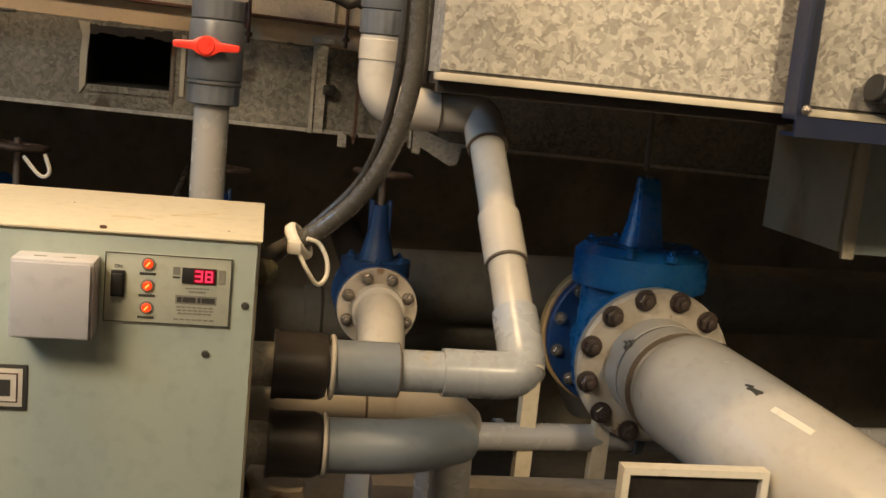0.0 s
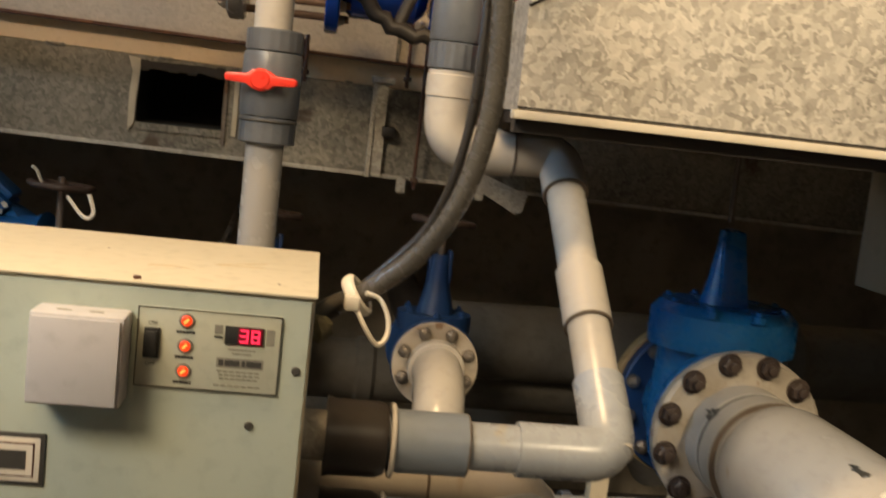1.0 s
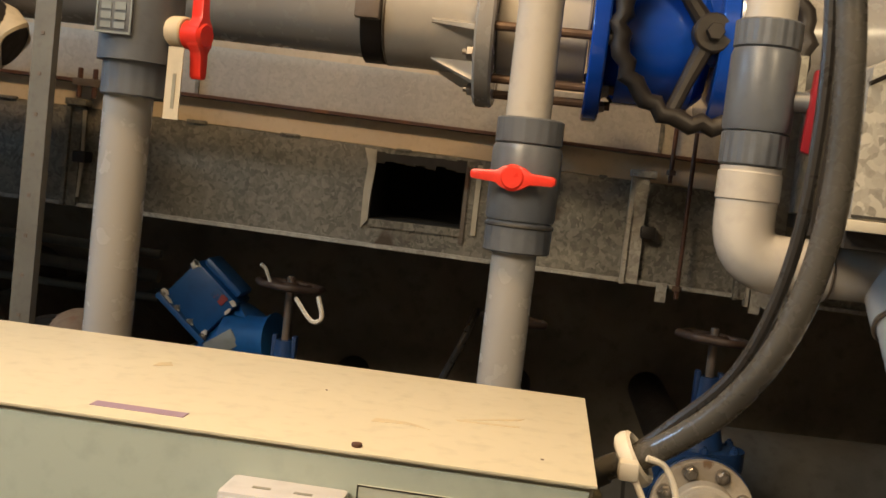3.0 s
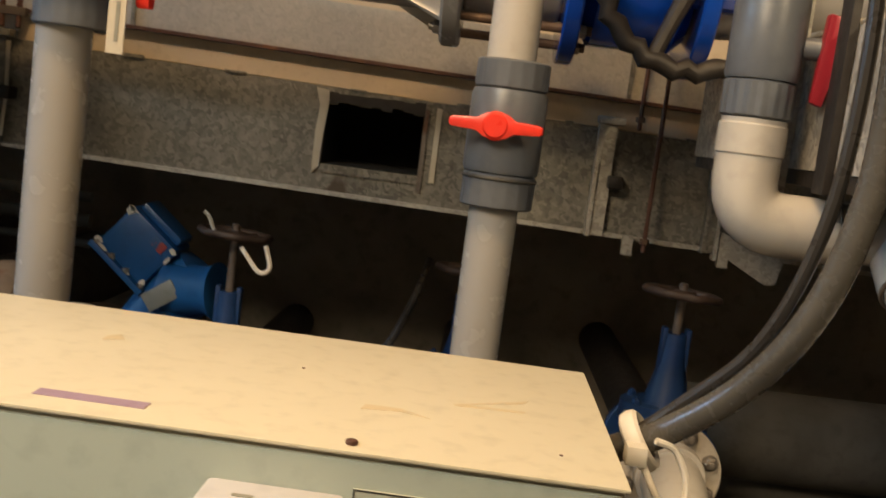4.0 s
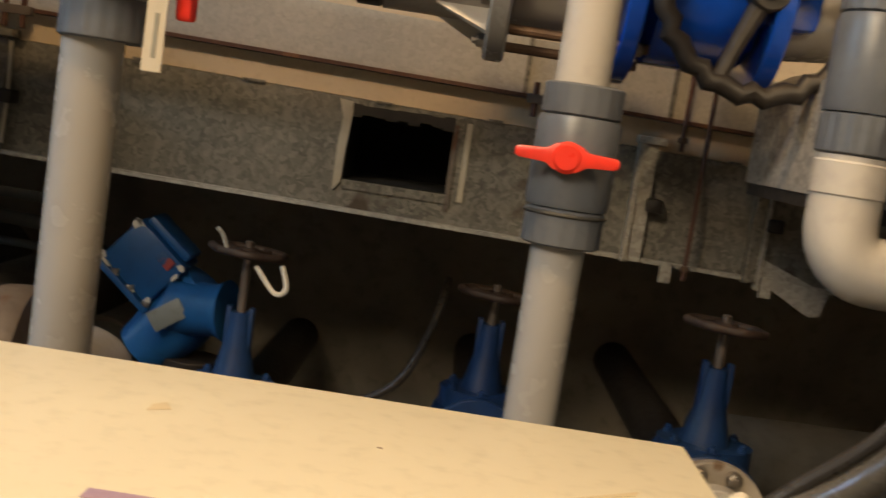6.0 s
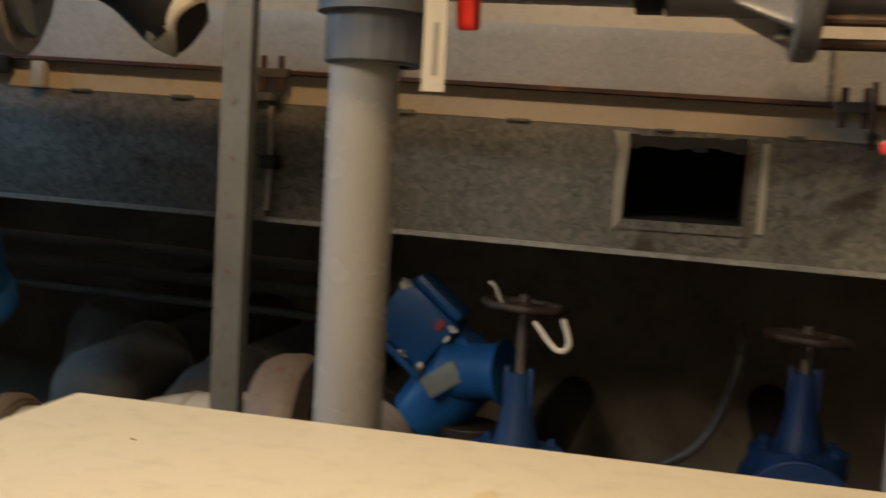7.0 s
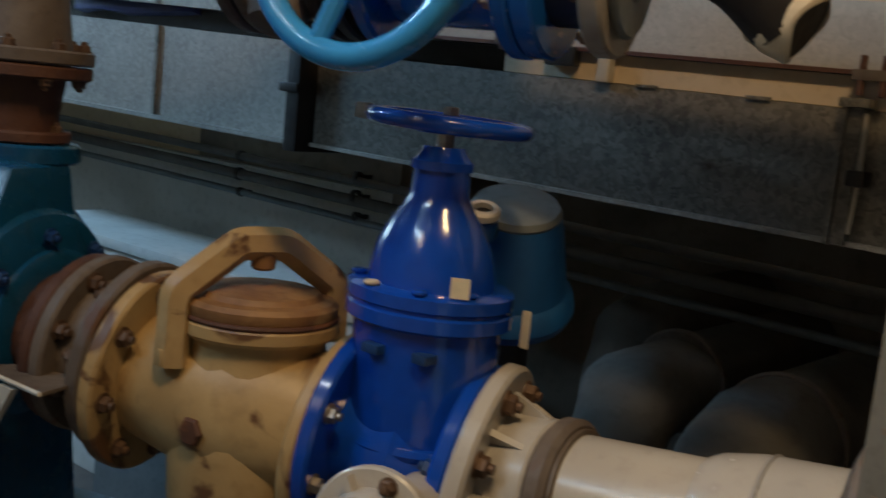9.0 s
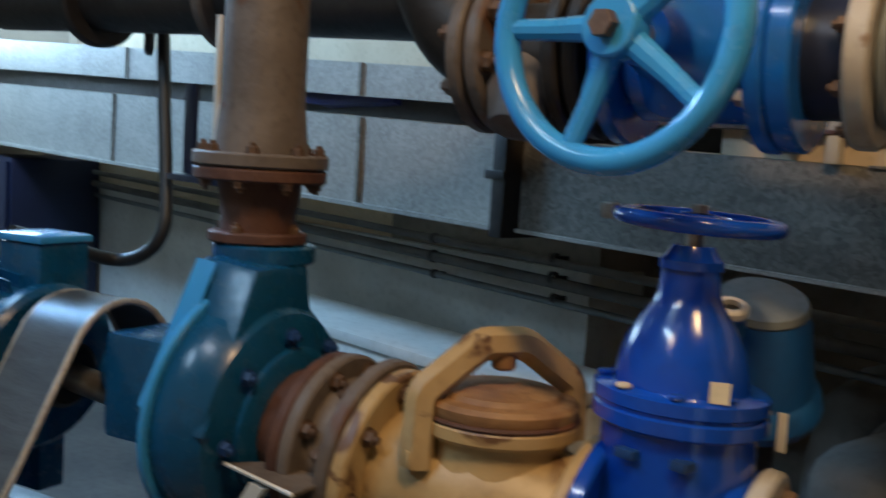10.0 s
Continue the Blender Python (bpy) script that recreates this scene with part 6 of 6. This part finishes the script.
# bracket, conduit and cloth beyond the riser
cd = solid("motor_cable", tube(spline([(-3.02, 0.86, 1.60), (-2.96, 0.84, 1.47), (-2.90, 0.82, 1.30), (-2.84, 0.80, 1.15), (-2.80, 0.78, 1.03), (-2.83, 0.75, 0.965), (-2.90, 0.70, 0.945), (-2.86, 0.55, 0.99), (-2.80, 0.44, 1.02)], 8), 0.016, 12), M_BLACKPL, (-2.9, 0.8, 1.0), "black armoured cable curving to the motor", "cable")
bk = thing("cable_bracket", (-2.77, 0.82, 1.15), "dark painted steel bracket behind the riser", "bracket")
part("upright", box((-2.80, 0.82, 1.155), (-2.75, 0.83, 1.36), 0.002), M_NAVY, bk)
part("arm", box((-2.80, 0.78, 1.14), (-2.57, 0.84, 1.154), 0.002), M_NAVY, bk)
cl = box((-3.30, 1.38, 1.352), (-2.75, 1.50, 1.39), 0.012)
bmesh.ops.subdivide_edges(cl, edges=cl.edges[:], cuts=4, use_grid_fill=True)
for v in cl.verts:
    v.co += noise.noise_vector(v.co * 14) * 0.02
solid("folded_tarp", cl, M_TARP, (-3.1, 1.44, 1.36), "crumpled dark blue tarpaulin on the duct", "tarp")

# dark rusty pipework overhead
oh = thing("overhead_rusty_pipe", (-2.2, 0.95, 1.55), "dark rusty flanged pipework overhead", "pipe")
part("pipe", tube([(-3.4, 0.62, 1.555), (-2.3, 0.90, 1.53), (-1.5, 1.10, 1.50)], 0.075, 28, 0.2), M_DARKIRON, oh)
for k, (x, y, z) in enumerate(((-3.05, 0.71, 1.55), (-2.62, 0.82, 1.54), (-1.98, 0.985, 1.52), (-1.72, 1.05, 1.51))):
    part("flange", ring((x, y, z), (0.95, 0.25, 0), 0.115, 0.03, 0.05, 0.006), M_RUSTGREY if k % 2 else M_DARKIRON, oh)
part("valve_lump", lathe([(0, -0.1), (0.07, -0.09), (0.105, -0.02), (0.10, 0.05), (0.06, 0.1), (0, 0.1)], 24, align((-1.86, 1.0, 1.45), (0.3, 0.1, 1))), M_DARKIRON, oh)
part("hook", torus(0.035, 0.012, 24, 8, align((-2.95, 0.80, 1.47), (0.5, 1, 0))), M_DARKIRON, oh)

# light blue handwheel and its valve
WN = Vector((0.12, -0.99, 0.05)).normalized()
WC = Vector((-1.352, 0.590, 1.402))
wv = thing("wheel_valve", WC, "bright blue overhead valve with a large light blue handwheel", "valve")
handwheel(wv, "handwheel", WC, WN, 0.150, 0.0165, 5, M_SKYBLUE, 0.036, 0, "large light blue handwheel", 0.63, nut=M_RUSTBOLT)
part("shaft", cyl(WC, -WN, 0.016, 0.12, 0.002, 16), M_STEEL, wv)
VC = WC - WN * 0.21
AX2 = Vector((0.966, 0.259, 0))
part("bonnet", lathe([(0, 0.06), (0.035, 0.06), (0.05, 0.12), (0.085, 0.155), (0.085, 0.18), (0, 0.18)], 28, align(WC, -WN)), M_BLUEBRIGHT, wv)
part("body", cyl(VC - AX2 * 0.09, AX2, 0.085, 0.18, 0.02, 32), M_BLUEBRIGHT, wv)
part("flange", ring(VC + AX2 * 0.085, AX2, 0.118, 0.022, 0.05, 0.004), M_BLUEBRIGHT, wv)
part("flange", ring(VC - AX2 * 0.107, AX2, 0.118, 0.022, 0.05, 0.004), M_BLUEBRIGHT, wv)
bolts(wv, M_STEEL, VC + AX2 * 0.085, -AX2, 0.10, 8, 0.011, 0.2)
wp = thing("wheel_valve_pipe", VC + AX2 * 0.3, "dark flanged pipe with a worn pale collar beside the blue valve", "pipe")
part("flange", ring(VC + AX2 * 0.108, AX2, 0.116, 0.03, 0.05, 0.004), M_BLUEBRIGHT, wp)
part("neck", cyl(VC + AX2 * 0.13, AX2, 0.075, 0.10, 0.004, 28), M_NAVY, wp)
part("collar", ring(VC + AX2 * 0.190, AX2, 0.108, 0.028, 0.04, 0.004), M_PVCDIRTY, wp, "worn pale flange")
bolts(wp, M_RUSTBOLT, VC + AX2 * 0.190, -AX2, 0.09, 8, 0.010, 0.3)
part("pale_collar", ring(VC + AX2 * 0.219, AX2, 0.084, 0.012, 0.04, 0.004), M_GUARD, wp, "worn pale collar")
part("tail_pipe", tube([VC + AX2 * 0.20 + Vector((0, 0, 0.02)), VC + AX2 * 0.335 + Vector((0, 0, 0.02)), (-0.995, 0.935, 1.345)], 0.046, 24, 0.06), M_DARKIRON, wp)
rag = lathe([(0.042, -0.03), (0.047, -0.02), (0.048, 0.01), (0.044, 0.038), (0.040, 0.042), (0.038, 0.01)], 30, align((-1.006, 0.935, 1.355), (0.80, 0.05, -0.42)), closed=True)
for v in rag.verts:
    v.co += noise.noise_vector(v.co * 22) * 0.011
part("torn_wrapping", rag, M_TAPE, wp, "torn tan wrapping at the pipe end")
part("end_plug", cyl((-1.000, 0.936, 1.350), (0.80, 0.05, -0.42), 0.040, 0.03), M_DARKIRON, wp)
part("back_pipe", tube([VC - AX2 * 0.11, VC - AX2 * 0.36, VC - AX2 * 0.50 + Vector((0, 0, 0.3))], 0.07, 28, 0.1), M_DARKIRON, wp)
for k in (0.125, 0.155, 0.27, 0.30):
    part("back_flange", ring(VC - AX2 * k, -AX2, 0.112, 0.022, 0.05, 0.004), M_RUSTGREY if k > 0.2 else M_DARKIRON, wp)
bolts(wp, M_RUSTBOLT, VC - AX2 * 0.322, -AX2, 0.092, 8, 0.013, 0.2)
bolts(wp, M_RUSTBOLT, VC - AX2 * 0.27, AX2, 0.092, 8, 0.013, 0.2)
part("cast_lug", lathe([(0, -0.06), (0.035, -0.055), (0.05, 0), (0.035, 0.05), (0, 0.06)], 18, align(VC - AX2 * 0.21 + Vector((0, -0.06, -0.06)), (0.2, -0.5, -1))), M_RUSTGREY, wp)

# blue capped unit behind the gate valve
bu = thing("capped_unit", (-1.36, 0.94, 0.7), "blue tapered valve actuator with a dusty grey cap", "actuator")
UM = align((-1.347, 0.935, 1.080), (0.24, -0.30, 0.92)) @ Matrix.Diagonal((1.10, 1.10, 1.06, 1))
part("body", lathe([(0, -0.175), (0.070, -0.175), (0.088, -0.165), (0.094, -0.150), (0.090, -0.132), (0.080, -0.122), (0.064, -0.030), (0.058, -0.012), (0, -0.012)], 36, UM), M_UNITBLUE, bu)
part("cap", lathe([(0, -0.013), (0.057, -0.013), (0.059, -0.008), (0.055, 0.0), (0, 0.002)], 36, UM), M_GUARD, bu, "dusty grey cap")
part("port_ring", ring((-1.340, 0.850, 1.066), (0.24, -0.30, 0.92), 0.0235, 0.014, 0.013, 0.003, 28), M_WHITE, bu, "white ring round a dark port")
part("port", cyl((-1.340, 0.850, 1.062), (0.24, -0.30, 0.92), 0.0132, 0.012), M_INK, bu)
part("port_neck", cyl((-1.347, 0.860, 1.038), (0.24, -0.30, 0.92), 0.0215, 0.03, 0.002, 20), M_UNITBLUE, bu)
part("neck", cyl((-1.395, 0.985, 0.45), (0, 0, 1), 0.05, 0.47, 0.002, 24), M_DARKIRON, bu)
part("tag", box((-1.258, 0.850, 0.905), (-1.245, 0.853, 0.955), 0.001), M_WHITE, bu)

# cable runs and low objects against the back wall
for i, (y, z, r, m_) in enumerate(((1.77, 0.960, 0.012, M_GRIME), (1.77, 0.905, 0.016, M_GRIME), (1.78, 0.85, 0.010, M_GUARD))):
    cr = thing("wall_conduit", (-3, y, z), "grey conduit clipped along the back wall", "conduit", group="wall conduits")
    part("tube", tube([(-5.9, y, z + 0.06), (-3.4, y, z + 0.02), (-1.0, y, z - 0.03)], r, 14), m_, cr)
    for x in (-3.0, -2.5):
        part("clip", join(ring((x, y, z + 0.012), (1, 0, 0), r + 0.004, 0.016, r - 0.001, 0.001, 16), box((x, y + r, z + 0.006), (x + 0.016, YB - 0.031, z + 0.018))), M_DARKIRON, cr)
wbx = thing("white_plinth", (-3.0, 1.5, 0), "white painted plinth along the wall", "plinth")
part("body", box((-3.59, 1.41, 0.0), (-2.11, 1.70, 0.688), 0.006), M_WHITEWALL, wbx)
part("top_slab", box((-3.6, 1.40, 0.689), (-2.1, 1.71, 0.72), 0.006), M_WHITEWALL, wbx)
gb2 = solid("grey_crate", box((-2.95, 1.30, 0.0), (-2.45, 1.395, 0.66), 0.01), M_GUARD, (-2.7, 1.35, 0), "grey crate in front of the white plinth", "crate")
# navy cabinet shape added for the dark blue area under the far duct
dk = thing("dark_cabinet", (-5.6, 1.6, 0), "added navy cabinet shape for the dark area under the far duct", "cabinet")
part("body", box((-5.98, 1.375, 0.0), (-5.55, 1.80, 1.07), 0.008), M_NAVY, dk)
part("door", box((-5.96, 1.355, 0.06), (-5.57, 1.374, 1.05), 0.004), M_NAVY, dk)
part("handle", box((-5.62, 1.335, 0.55), (-5.60, 1.354, 0.67), 0.004), M_STEEL, dk)
ss = thing("support_stand", (-2.0, 0.45, 0.0), "cream steel angle stand under the brown spool", "stand")
part("plate", hexa([(-1.875, 0.43, 0.780), (-1.70, 0.43, 0.786), (-1.73, 0.53, 0.786), (-1.83, 0.53, 0.780), (-1.875, 0.43, 0.785), (-1.70, 0.43, 0.791), (-1.73, 0.53, 0.791), (-1.83, 0.53, 0.785)]), M_RUSTGREY, ss)
part("plate_edge", tube([(-1.877, 0.428, 0.784), (-1.698, 0.428, 0.790)], 0.0035, 6), M_WHITE, ss, "pale worn plate edge")
part("leg", hexa([(-2.40, 0.415, 0.0), (-2.36, 0.415, 0.0), (-2.36, 0.425, 0.0), (-2.40, 0.425, 0.0), (-1.80, 0.425, 0.778), (-1.765, 0.425, 0.779), (-1.765, 0.435, 0.779), (-1.80, 0.435, 0.778)]), M_WHITE, ss)
